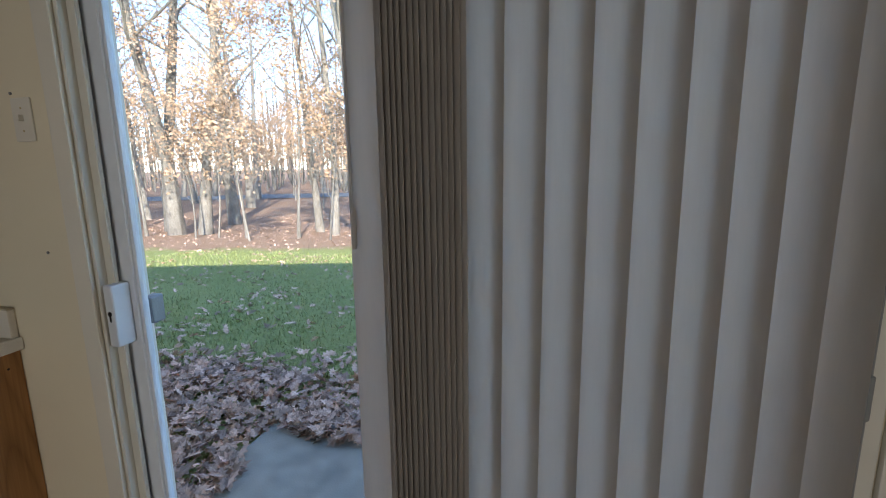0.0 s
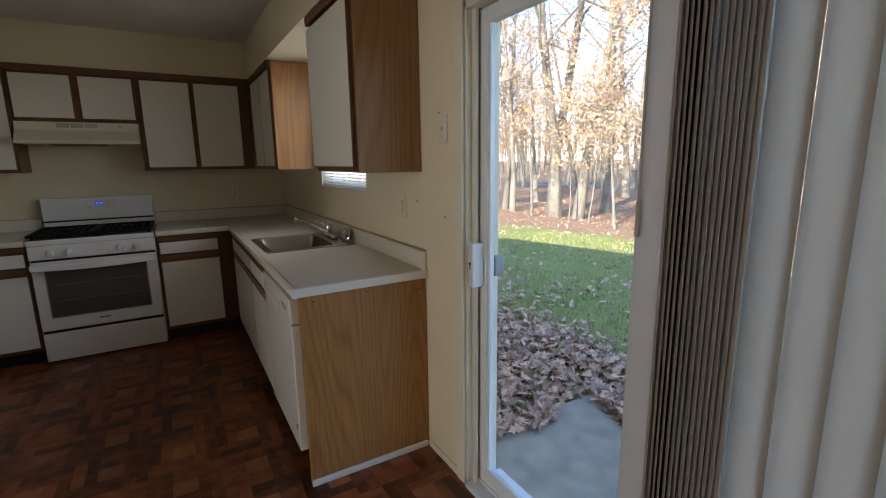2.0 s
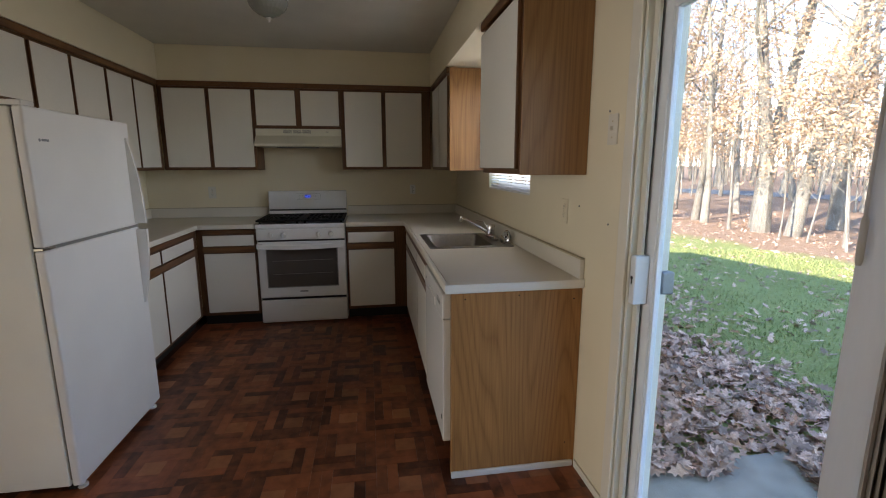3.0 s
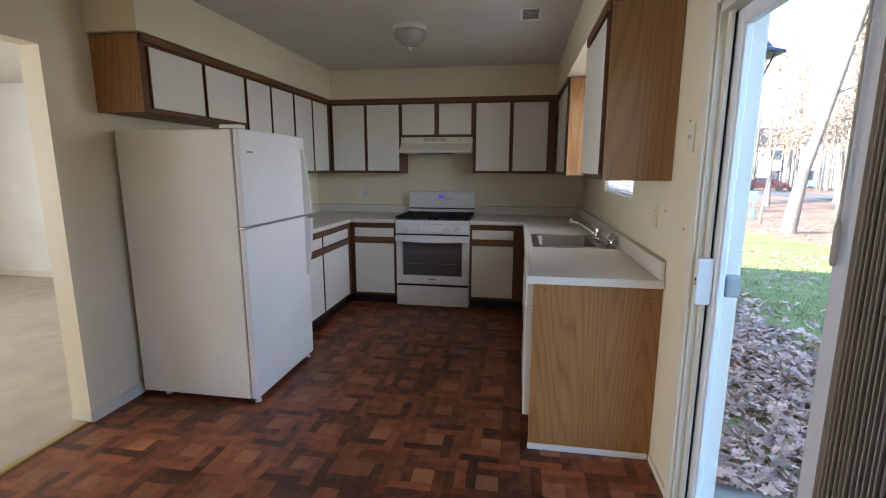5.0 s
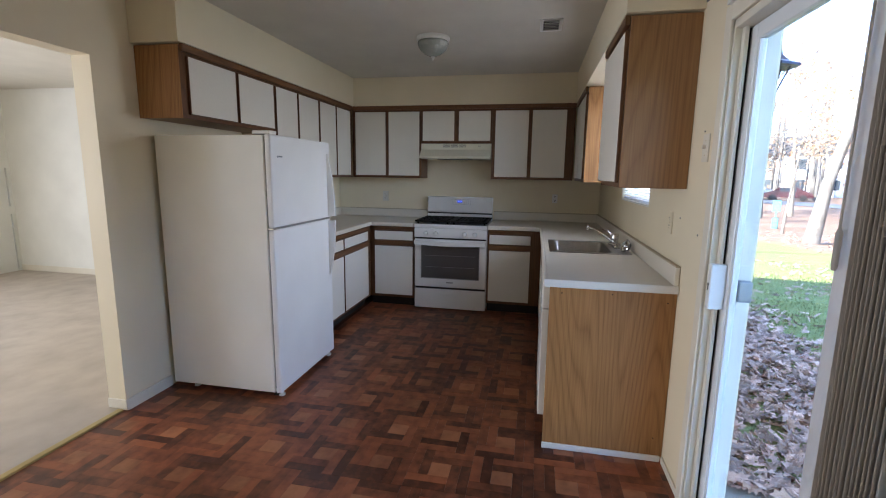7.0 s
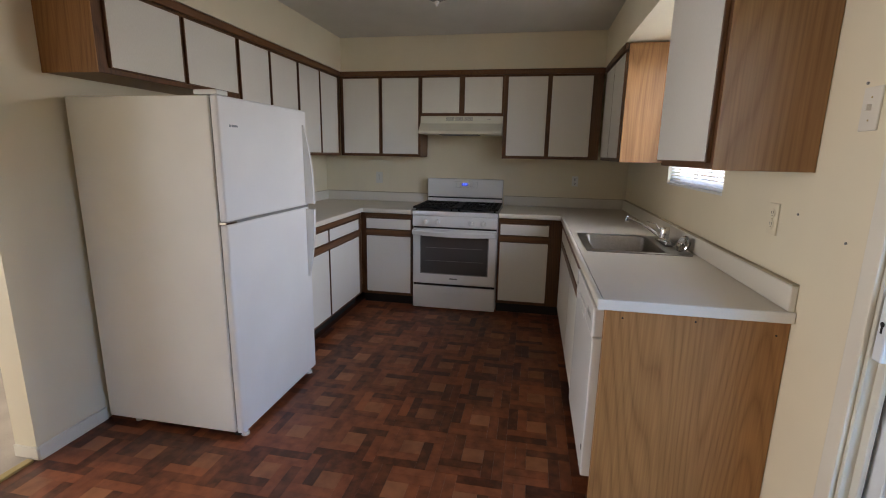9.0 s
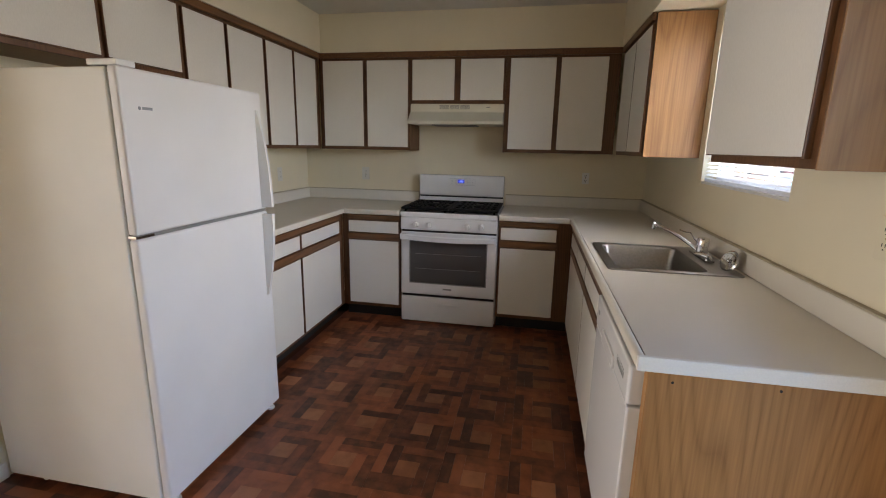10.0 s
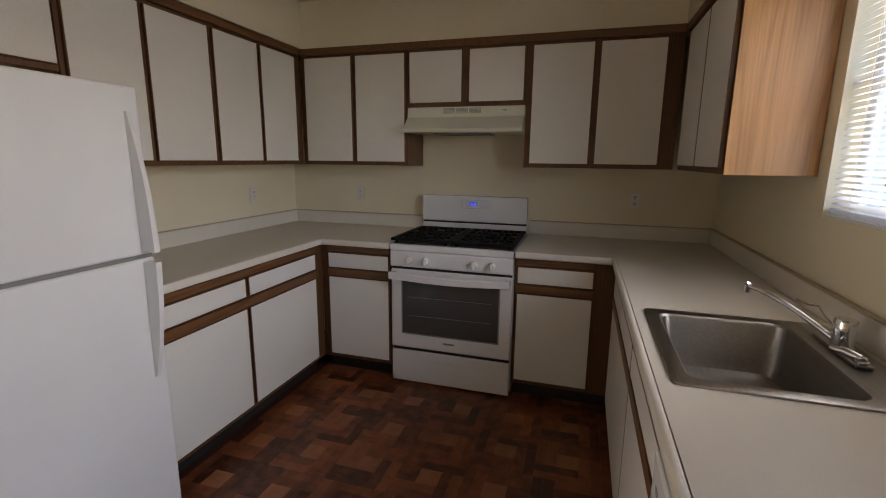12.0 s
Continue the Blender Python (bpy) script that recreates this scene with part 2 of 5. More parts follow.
display_mat = bpy.data.materials.new("blue_display")
display_mat.use_nodes = True
_b = display_mat.node_tree.nodes["Principled BSDF"]
_b.inputs["Base Color"].default_value = (0.01, 0.015, 0.06, 1)
_b.inputs["Emission Color"].default_value = (0.02, 0.05, 0.9, 1)
_b.inputs["Emission Strength"].default_value = 0.075
M["display"] = display_mat
digit_mat = bpy.data.materials.new("display_digits")
digit_mat.use_nodes = True
_b = digit_mat.node_tree.nodes["Principled BSDF"]
_b.inputs["Emission Color"].default_value = (0.2, 0.35, 1.0, 1)
_b.inputs["Emission Strength"].default_value = 0.22
M["digits"] = digit_mat


def parquet_material(name, light, dark, spread):
    """Worn red-brown parquet: each strip its own tone, cloudy wear, satin varnish."""
    m = bpy.data.materials.new(name)
    m.use_nodes = True
    n, l = m.node_tree.nodes, m.node_tree.links
    b = n["Principled BSDF"]
    g, oi, cb, wn_ = n.new("ShaderNodeNewGeometry"), n.new("ShaderNodeObjectInfo"), n.new("ShaderNodeCombineXYZ"), n.new("ShaderNodeTexWhiteNoise")
    l.new(g.outputs["Random Per Island"], cb.inputs[0])
    l.new(oi.outputs["Random"], cb.inputs[1])
    l.new(cb.outputs[0], wn_.inputs[0])
    grain = n.new("ShaderNodeTexNoise")
    grain.inputs["Scale"].default_value, grain.inputs["Detail"].default_value = 17, 9
    l.new(g.outputs["Position"], grain.inputs[0])
    gr = n.new("ShaderNodeMapRange")
    gr.inputs[1].default_value, gr.inputs[2].default_value = 0.3, 0.7
    gr.inputs[3].default_value, gr.inputs[4].default_value = -0.33, 0.33
    l.new(grain.outputs[0], gr.inputs[0])
    ad = n.new("ShaderNodeMath")
    ad.operation = "MULTIPLY_ADD"
    ad.inputs[1].default_value = spread
    l.new(wn_.outputs["Value"], ad.inputs[0])
    l.new(gr.outputs[0], ad.inputs[2])
    ad.use_clamp = True
    mx = n.new("ShaderNodeMix")
    mx.data_type = "RGBA"
    mx.inputs[6].default_value, mx.inputs[7].default_value = (*light, 1), (*dark, 1)
    l.new(ad.outputs[0], mx.inputs[0])
    wear = n.new("ShaderNodeTexNoise")
    wear.inputs["Scale"].default_value, wear.inputs["Detail"].default_value = 2.2, 4
    l.new(g.outputs["Position"], wear.inputs[0])
    wr = n.new("ShaderNodeMapRange")
    wr.inputs[1].default_value, wr.inputs[2].default_value = 0.3, 0.7
    wr.inputs[3].default_value, wr.inputs[4].default_value = 0.72, 1.28
    l.new(wear.outputs[0], wr.inputs[0])
    hs = n.new("ShaderNodeHueSaturation")
    l.new(mx.outputs[2], hs.inputs["Color"])
    l.new(wr.outputs[0], hs.inputs["Value"])
    l.new(hs.outputs[0], b.inputs["Base Color"])
    rr = n.new("ShaderNodeMapRange")
    rr.inputs[3].default_value, rr.inputs[4].default_value = 0.28, 0.48
    l.new(grain.outputs[0], rr.inputs[0])
    l.new(rr.outputs[0], b.inputs["Roughness"])
    bp = n.new("ShaderNodeBump")
    bp.inputs["Strength"].default_value, bp.inputs["Distance"].default_value = 0.25, 0.002
    l.new(grain.outputs[0], bp.inputs["Height"])
    l.new(bp.outputs[0], b.inputs["Normal"])
    return m


M["parquet"] = parquet_material("parquet", (0.285, 0.084, 0.031), (0.062, 0.0165, 0.0074), 1.0)
M["parquet_square"] = parquet_material("parquet_square", (0.36, 0.138, 0.058), (0.19, 0.066, 0.027), 0.7)

# ---------------- building helpers ----------------


def bm_new():
    return bmesh.new()


def box(bm, x0, y0, z0, x1, y1, z1, bev=0.0, seg=2, m=None):
    """An axis-aligned block with rounded edges, added to bm."""
    v = [bm.verts.new(p) for p in ((x0, y0, z0), (x1, y0, z0), (x1, y1, z0), (x0, y1, z0),
                                   (x0, y0, z1), (x1, y0, z1), (x1, y1, z1), (x0, y1, z1))]
    f = [bm.faces.new([v[i] for i in q]) for q in ((3, 2, 1, 0), (4, 5, 6, 7), (0, 1, 5, 4), (1, 2, 6, 5), (2, 3, 7, 6), (3, 0, 4, 7))]
    geo = list(v)
    if bev:
        edges = list({e for a in f for e in a.edges})
        r = bmesh.ops.bevel(bm, geom=edges, offset=bev, segments=seg, profile=0.6, affect="EDGES")
        geo = list({w for a in r["faces"] for w in a.verts})
    if m is not None:
        bmesh.ops.transform(bm, matrix=m, verts=geo)
    return bm


def tube(bm, pts, radii, sides=8, cap=True):
    """A round tube along points."""
    rings, up = [], Vector((0, 0, 1))
    pts = [Vector(p) for p in pts]
    for i, p in enumerate(pts):
        d = (pts[min(i + 1, len(pts) - 1)] - pts[max(i - 1, 0)]).normalized()
        a = d.cross(up if abs(d.z) < 0.95 else Vector((1, 0, 0))).normalized()
        b = d.cross(a)
        r = radii[i] if isinstance(radii, (list, tuple)) else radii
        rings.append([bm.verts.new(p + r * (math.cos(t) * a + math.sin(t) * b)) for t in (2 * math.pi * k / sides for k in range(sides))])
    for r0, r1 in zip(rings, rings[1:]):
        for k in range(sides):
            bm.faces.new((r0[k], r0[(k + 1) % sides], r1[(k + 1) % sides], r1[k]))
    if cap:
        bm.faces.new(rings[0][::-1])
        bm.faces.new(rings[-1])
    return bm


def lathe(bm, c, profile, sides=24, axis="z"):
    """A turned shape round a vertical (or y) axis: profile rows (radius, height)."""
    rings = []
    for r, h in profile:
        ring = []
        for k in range(sides):
            t = 2 * math.pi * k / sides
            p = (r * math.cos(t), r * math.sin(t), h) if axis == "z" else (r * math.cos(t), h, r * math.sin(t))
            ring.append(bm.verts.new(Vector(c) + Vector(p)))
        rings.append(ring)
    for r0, r1 in zip(rings, rings[1:]):
        for k in range(sides):
            bm.faces.new((r0[k], r0[(k + 1) % sides], r1[(k + 1) % sides], r1[k]))
    for ring in (rings[0][::-1], rings[-1]):
        bm.faces.new(ring)
    return bm


def link(name, bm, material, parent=None, smooth=False):
    bmesh.ops.recalc_face_normals(bm, faces=bm.faces)
    me = bpy.data.meshes.new(name)
    bm.to_mesh(me)
    bm.free()
    me.materials.append(material)
    if smooth:
        me.polygons.foreach_set("use_smooth", [True] * len(me.polygons))
        me.set_sharp_from_angle(angle=radians(40))
    ob = new(name, me)
    if parent is not None:
        ob.parent = parent
    return ob


def part(name, bm, material, parent, label="", smooth=False):
    ob = link(name, bm, material, parent, smooth)
    return tagged(ob, label) if label else ob


def thing(name, m, label, category, group=""):
    ob = new(name)
    ob.matrix_world = m
    ob.empty_display_size = 0.1
    return tagged(ob, label, category, group)


def struct(name, bm, material, label, category):
    return tagged(link(name, bm, material), label, category, kind="structure")


def blk(x0, y0, z0, x1, y1, z1, bev=0.0, seg=2):
    return box(bm_new(), x0, y0, z0, x1, y1, z1, bev, seg)


# ---------------- plan ----------------
W, N, S, E = -4.50, 1.095, -1.93, 2.10      # kitchen walls
H = 2.44                                     # ceiling
SL0, SL1, SLT = -1.20, 0.63, 1.99            # sliding door opening
WX0, WX1, WZ0, WZ1 = -3.19, -2.27, 1.235, 2.10   # kitchen window
OP0, OP1, OPT = -1.372, 1.85, 2.02            # opening to the living room, unseen east end set wide for more light
T = 0.16                                     # outer wall thickness
LW, LS = -4.27, -6.62                        # living room walls

# walls with their openings
b = bm_new()
box(b, W - T, N, -0.3, WX0, N + T, H)
box(b, WX0, N, -0.3, WX1, N + T, WZ0)
box(b, WX0, N, WZ1, WX1, N + T, H)
box(b, WX1, N, -0.3, SL0, N + T, H)
box(b, SL0, N, SLT, SL1, N + T, H)
box(b, SL0, N, -0.3, SL1, N + T, -0.012)
box(b, SL1, N, -0.3, E + T, N + T, H)
struct("wall_north", b, M["wall"], "cream painted wall with sliding door and window", "wall")
struct("wall_west", blk(W - T, LS - T, -0.3, W, N, H), M["wall"], "cream painted kitchen wall behind the range", "wall")
b = blk(E, S - 0.12, -0.3, E + T, N, H)
struct("wall_east", b, M["wall"], "cream painted dining area wall", "wall")
b = bm_new()
box(b, W, S - 0.12, -0.02, OP0, S, H)
box(b, OP0, S - 0.12, OPT, OP1, S, H)
box(b, OP1, S - 0.12, -0.02, E, S, H)
struct("wall_south", b, M["wall"], "cream painted wall with wide cased opening", "wall")
struct("living_wall_west", blk(W, LS, -0.02, LW, S - 0.12, H), M["living_wall"], "pale living room wall in bright daylight", "wall")
b = bm_new()
box(b, LW, LS - T, -0.3, -4.225, LS, H)
box(b, -4.205, LS - T, -0.3, -3.4, LS, H)
box(b, -4.225, LS - T, 1.42, -4.205, LS, H)
box(b, -4.225, LS - T, 0.80, -4.205, LS, 0.90)
box(b, -4.225, LS - T, -0.3, -4.205, LS, 0.03)
box(b, -3.4, LS - T, -0.3, 3.5, LS, H)
struct("living_wall_south", b, M["living_wall"], "living room wall, solid apart from one narrow slit", "wall")
struct("living_wall_east", blk(3.5, LS, -0.3, 3.66, S - 0.12, H), M["wall"], "plain living room wall", "wall")
struct("living_wall_north", blk(E + T, S - 0.12, -0.3, 3.66, S, H), M["wall"], "plain living room wall", "wall")
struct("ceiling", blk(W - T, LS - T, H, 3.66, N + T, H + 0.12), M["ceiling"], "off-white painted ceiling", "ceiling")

# soffits over the wall cabinets
UD = 0.31
b = bm_new()
box(b, W, S, 2.145, W + UD, N, H)
struct("soffit_west", b, M["wall"], "cream painted soffit over wall cabinets", "soffit")
struct("soffit_south", blk(W + UD, S, 2.145, -1.630, S + 0.322, H), M["wall"], "cream painted soffit over wall cabinets", "soffit")
struct("soffit_north", blk(W + UD, N - 0.325, 2.145, -1.545, N, H), M["wall"], "cream painted soffit over wall cabinets", "soffit")

# floors
struct("floor", blk(W, S - 0.03, -0.2, E, N + 0.0, -0.006), M["floor_sub"], "worn red-brown parquet block floor", "floor")
struct("living_floor", blk(LW - 0.1, LS, -0.2, 3.5, S - 0.03, 0.006), M["carpet"], "cream wall-to-wall carpet", "carpet")
b = bm_new()
box(b, OP0 + 0.011, S - 0.050, -0.0055, OP1, S - 0.012, 0.012, 0.005)
struct("threshold", b, M["brass"], "brass carpet edging strip", "threshold")
b = bm_new()
box(b, -1.72, S, 0.0, OP0 - 0.001, S + 0.012, 0.07, 0.004)
box(b, OP0, S - 0.12, 0.012, OP0 + 0.010, S + 0.012, 0.07, 0.004)
struct("baseboard", b, M["trim"], "painted low baseboard beside the opening", "baseboard")
struct("living_baseboard", blk(LW, LS, 0.006, LW + 0.012, S - 0.12, 0.085, 0.003), M["trim"], "painted living room baseboard", "baseboard")
struct("north_baseboard", blk(-1.53, N - 0.010, 0.0, SL0 - 0.07, N, 0.035, 0.003), M["trim"], "painted shoe strip along the wall", "baseboard")

# roof that shades the yard
b = bm_new()
for x0, x1, z0, z1 in ((-5.3, 0.3, 2.64, 3.42), (0.3, 6.0, 3.42, 2.62)):
    v = [b.verts.new(p) for p in ((x0, -8, z0), (x1, -8, z1), (x1, 1.55, z1), (x0, 1.55, z0),
                                  (x0, -8, z0 + 0.15), (x1, -8, z1 + 0.15), (x1, 1.55, z1 + 0.15), (x0, 1.55, z0 + 0.15))]
    for q in ((3, 2, 1, 0), (4, 5, 6, 7), (0, 1, 5, 4), (1, 2, 6, 5), (2, 3, 7, 6), (3, 0, 4, 7)):
        b.faces.new([v[i] for i in q])
struct("roof", b, M["shingle"], "low gable roof of dark shingles", "roof")

# ---------------- cabinets ----------------
# local frame of a unit: x along the front, front face at y = 0 looking towards -y, z up


def cabinet(name, label, m, w, h, depth, fronts, base=False, ends=(), end_mat="oak", toe=0.10, group="kitchen cabinets", body_top=None):
    """A cabinet unit: carcass, face frame, slab fronts with wooden pull rails. fronts: (kind, x0, x1, z0, z1)."""
    t = thing(name, m, label, "cabinet", group)
    z0 = toe if base else 0.0
    part("body", blk(0.004, 0.018, z0, w - 0.004, depth, body_top or h), M["inside"], t)
    if base:
        # toe kick board, the recess shade put into its near-black colour
        part("toe_kick", blk(0.002, 0.07, 0.0, w - 0.002, 0.09, toe), M["dark"], t, "recessed toe kick with its shade in the dark colour")
    # face frame with the openings left to the fronts
    fb = bm_new()
    box(fb, 0, 0, z0, w, 0.0178, h, 0.001, 1)
    part("face_frame", fb, M["oak_dark"], t, "dark-stained oak face frame")
    for kind, x0, x1, a, c in fronts:
        if kind == "rail":
            part("pull_rail", blk(x0, -0.022, a, x1, -0.0003, c, 0.006, 2), M["oak_dark_h"], t, "dark-stained oak finger-pull rail")
            continue
        d = part("drawer_front" if kind == "drawer" else "door", blk(x0, -0.0165, a, x1, -0.0003, c, 0.0015, 1), M["oak_dark"], t,
                 "slab front with dark oak edges")
        part("panel", blk(x0 + 0.004, -0.0190, a + 0.004, x1 - 0.004, -0.0166, c - 0.004, 0.001, 1), M["laminate"], d, "off-white laminate face")
    for side in ends:
        x = (-0.0065, -0.0003) if side == "l" else (w + 0.0003, w + 0.0065)
        part("end_panel", blk(x[0], -0.0005, 0.0 if base else -0.002, x[1], depth, h, 0.001, 1), M[end_mat], t, "golden oak veneer end panel")
    return t


UZ, UH = 1.372, 0.765          # wall cabinets: underside and height
CAB = "off-white laminate wall cabinet with dark oak trim"
BASE = "off-white laminate base cabinet with dark oak trim"


# west wall: two doors, hood unit, two doors
FX = -4.195


def west_cab(name, y0, y1, z0, doors, label=CAB, ends=()):
    h = UZ + UH - z0
    return cabinet(name, label, pose(FX, y0, z0, 0, 0, 90), y1 - y0, h, FX - W - 0.002,
                   [("door", a - y0, c - y0, 0.022, h - 0.055) for a, c in doors], ends=ends, end_mat="oak_dark")


west_cab("wall_cabinet", -1.628, -0.842, UZ, ((-1.590, -1.232), (-1.205, -0.850)), ends="r")
west_cab("wall_cabinet", -0.834, -0.072, 1.745, ((-0.820, -0.468), (-0.426, -0.082)), "short off-white wall cabinet above the range hood")
west_cab("wall_cabinet", -0.064, 0.772, UZ, ((-0.038, 0.310), (0.340, 0.688)), ends="l")

# south wall: four tall doors, then the pair over the refrigerator
FY = S + 0.295


def south_cab(name, x0, x1, z0, doors, label=CAB, ends=()):
    """x0 is the east end."""
    h = UZ + UH - z0
    return cabinet(name, label, pose(x0, FY, z0, 0, 0, 180), x0 - x1, h, FY - S - 0.002,
                   [("door", x0 - a, x0 - c, 0.022, h - 0.055) for a, c in doors], ends=ends, end_mat="oak")


south_cab("wall_cabinet", -1.660, -2.618, 1.728, ((-1.708, -2.148), (-2.176, -2.606)), "short off-white wall cabinet above the refrigerator", ends="l")
south_cab("wall_cabinet", -2.622, -3.374, UZ, ((-2.640, -2.968), (-2.994, -3.358)))
south_cab("wall_cabinet", -3.378, -4.190, UZ, ((-3.390, -3.738), (-3.764, -4.108)))

# north wall: corner pair and the single door beside the sliding door
NY = N - 0.300


def north_cab(name, x0, x1, z0, doors, label=CAB, ends=(), end_mat="oak"):
    h = UZ + UH - z0
    return cabinet(name, label, pose(x0, NY, z0), x1 - x0, h, N - NY - 0.002,
                   [("door", a - x0, c - x0, 0.022, h - 0.055) for a, c in doors], ends=ends, end_mat=end_mat)


north_cab("wall_cabinet", -4.188, -3.272, UZ, ((-4.10, -3.70), (-3.685, -3.285)), ends="r", end_mat="oak")
north_cab("wall_cabinet", -2.198, -1.572, UZ, ((-2.205, -1.595),), "single off-white wall cabinet beside the sliding door", ends="r", end_mat="oak_red")

# crown strip along the tops
struct("west_crown", blk(FX - 0.002, S + 0.31, 2.098, FX + 0.022, 0.775, 2.142, 0.006), M["oak_dark_h"], "dark oak strip under the soffit", "trim")
struct("south_crown", blk(FX + 0.024, FY + 0.002, 2.098, -1.665, FY + 0.024, 2.142, 0.006), M["oak_dark_h"], "dark oak strip under the soffit", "trim")
struct("north_crown", blk(FX + 0.024, NY - 0.024, 2.098, -3.28, NY - 0.002, 2.142, 0.006), M["oak_dark_h"], "dark oak strip under the soffit", "trim")
struct("north_crown_short", blk(-2.198, NY - 0.024, 2.098, -1.572, NY - 0.002, 2.142, 0.006), M["oak_dark_h"], "dark oak strip under the soffit", "trim")

# base cabinets
BX, BYS, BYN = -3.862, -1.312, 0.503     # faces: west, south, north
CT = 0.914


def fronts_for(pairs):
    out = []
    for a, c in pairs:
        out += [("drawer", a, c, 0.722, 0.822), ("door", a, c, 0.128, 0.664)]
    return out


def rails(a, c):
    return [("rail", a, c, 0.668, 0.716), ("rail", a, c, 0.832, 0.868)]


w = 1.312 - 0.822
cabinet("base_cabinet", BASE, pose(BX, -1.312, 0, 0, 0, 90), w, 0.872, BX - W - 0.002,
        fronts_for(((0.055, w - 0.010),)) + rails(0.05, w - 0.004), base=True)
cabinet("base_cabinet", BASE, pose(BX, -0.048, 0, 0, 0, 90), 0.503 + 0.048, 0.872, BX - W - 0.002,
        fronts_for(((0.014, 0.432),)) + rails(0.004, 0.437), base=True)
w = 3.858 - 2.52
cabinet("base_cabinet", BASE, pose(-2.52, BYS, 0, 0, 0, 180), w, 0.872, BYS - S - 0.002,
        fronts_for(((0.02, 0.606), (0.628, 1.235))) + rails(0.0, 1.235), base=True)
x0 = -3.858
cabinet("base_cabinet", "off-white laminate sink base cabinet with dark oak trim", pose(x0, BYN, 0), x0 * -1 - 2.20, 0.872, N - BYN - 0.002,
        [("drawer", 0.10, 0.552, 0.722, 0.822), ("drawer", 0.568, 1.015, 0.722, 0.822), ("drawer", 1.035, 1.652, 0.722, 0.822),
         ("door", 0.10, 0.556, 0.128, 0.664), ("door", 0.559, 1.015, 0.128, 0.664), ("door", 1.035, 1.652, 0.128, 0.664)] + rails(0.095, 1.655), base=True, body_top=0.70)

# end of the run: oak panel, white shoe strip
struct("end_panel", blk(-1.578, BYN - 0.002, 0.0, -1.545, N - 0.002, 0.8735, 0.001, 1), M["oak"], "golden oak veneer panel closing the counter run", "panel")
struct("shoe_strip", blk(-1.545, BYN - 0.006, 0.0, -1.530, N - 0.012, 0.030, 0.006, 3), M["white_trim"], "white painted quarter-round shoe strip", "trim")

# countertop in one U with backsplash
SKX0, SKX1, SKY0, SKY1 = -2.930, -2.395, 0.540, 1.030


def slab(xs, ys, z0, z1, keep):
    """One plate over the kept cells of a grid, with shared corners."""
    b = bm_new()
    cache = {}

    def v(i, j, z):
        if (i, j, z) not in cache:
            cache[i, j, z] = b.verts.new((xs[i], ys[j], z))
        return cache[i, j, z]

    cells = {(i, j) for i in range(len(xs) - 1) for j in range(len(ys) - 1) if keep((xs[i] + xs[i + 1]) / 2, (ys[j] + ys[j + 1]) / 2)}
    for i, j in cells:
        for z in (z0, z1):
            b.faces.new((v(i, j, z), v(i + 1, j, z), v(i + 1, j + 1, z), v(i, j + 1, z)))
        for di, dj, p, q in ((-1, 0, (i, j), (i, j + 1)), (1, 0, (i + 1, j), (i + 1, j + 1)), (0, -1, (i, j), (i + 1, j)), (0, 1, (i, j + 1), (i + 1, j + 1))):
            if (i + di, j + dj) not in cells:
                b.faces.new((v(*p, z0), v(*q, z0), v(*q, z1), v(*p, z1)))
    return b


xs, ys = [W + 0.002, -3.815, -2.53], [S + 0.002, -1.285, -0.824]
counter_l = tagged(link("countertop", slab(xs, ys, 0.874, CT, lambda x, y: x < -3.815 or y < -1.285), M["counter"]), "off-white laminate L-shaped countertop beside the range", "countertop")
xs, ys = [W + 0.002, -3.815, SKX0, SKX1, -1.536], [-0.046, 0.488, SKY0, SKY1, N - 0.002]
counter = tagged(link("countertop", slab(xs, ys, 0.874, CT, lambda x, y: (x < -3.815 or y > 0.488) and not (SKX0 < x < SKX1 and SKY0 < y < SKY1)), M["counter"]), "off-white laminate countertop holding the sink", "countertop")
b = bm_new()
box(b, -3.82, 0.466, 0.879, -1.5362, 0.4878, CT + 0.0012, 0.011, 4)
part("front_edge", b, M["counter"], counter, "rounded laminate front edge", True)
part("end_cap", blk(-1.5358, 0.468, 0.877, -1.522, N - 0.003, CT + 0.002, 0.004, 3), M["counter_edge"], counter, "white end cap")
part("front_edge", blk(-3.8148, -0.0458, 0.879, -3.801, 0.474, CT + 0.001, 0.006, 4), M["counter"], counter, smooth=True)
part("front_edge", blk(-3.8148, -1.272, 0.879, -3.801, -0.826, CT + 0.001, 0.006, 4), M["counter"], counter_l, smooth=True)
part("front_edge", blk(-3.8148, -1.2848, 0.879, -2.53, -1.2715, CT + 0.001, 0.006, 4), M["counter"], counter_l, smooth=True)
for q in ((W + 0.002, S + 0.024, W + 0.024, -0.826), (W + 0.002, -0.046, W + 0.024, N - 0.024), (W + 0.002, S + 0.002, -2.53, S + 0.0238), (W + 0.002, N - 0.0238, -1.536, N - 0.002)):
    part("backsplash", blk(q[0], q[1], CT + 0.0003, q[2], q[3], 1.002, 0.005, 2), M["counter"], counter if q[3] > 0 else counter_l, "low laminate backsplash")
    part("caulk_line", blk(q[0], q[1], 1.0022, q[2] - (0.004 if q[2] < -4.4 else 0), q[3] - (0.004 if q[3] < -1.9 else 0), 1.0085, 0.002), M["caulk"], counter if q[3] > 0 else counter_l, "yellowed tan caulk line")


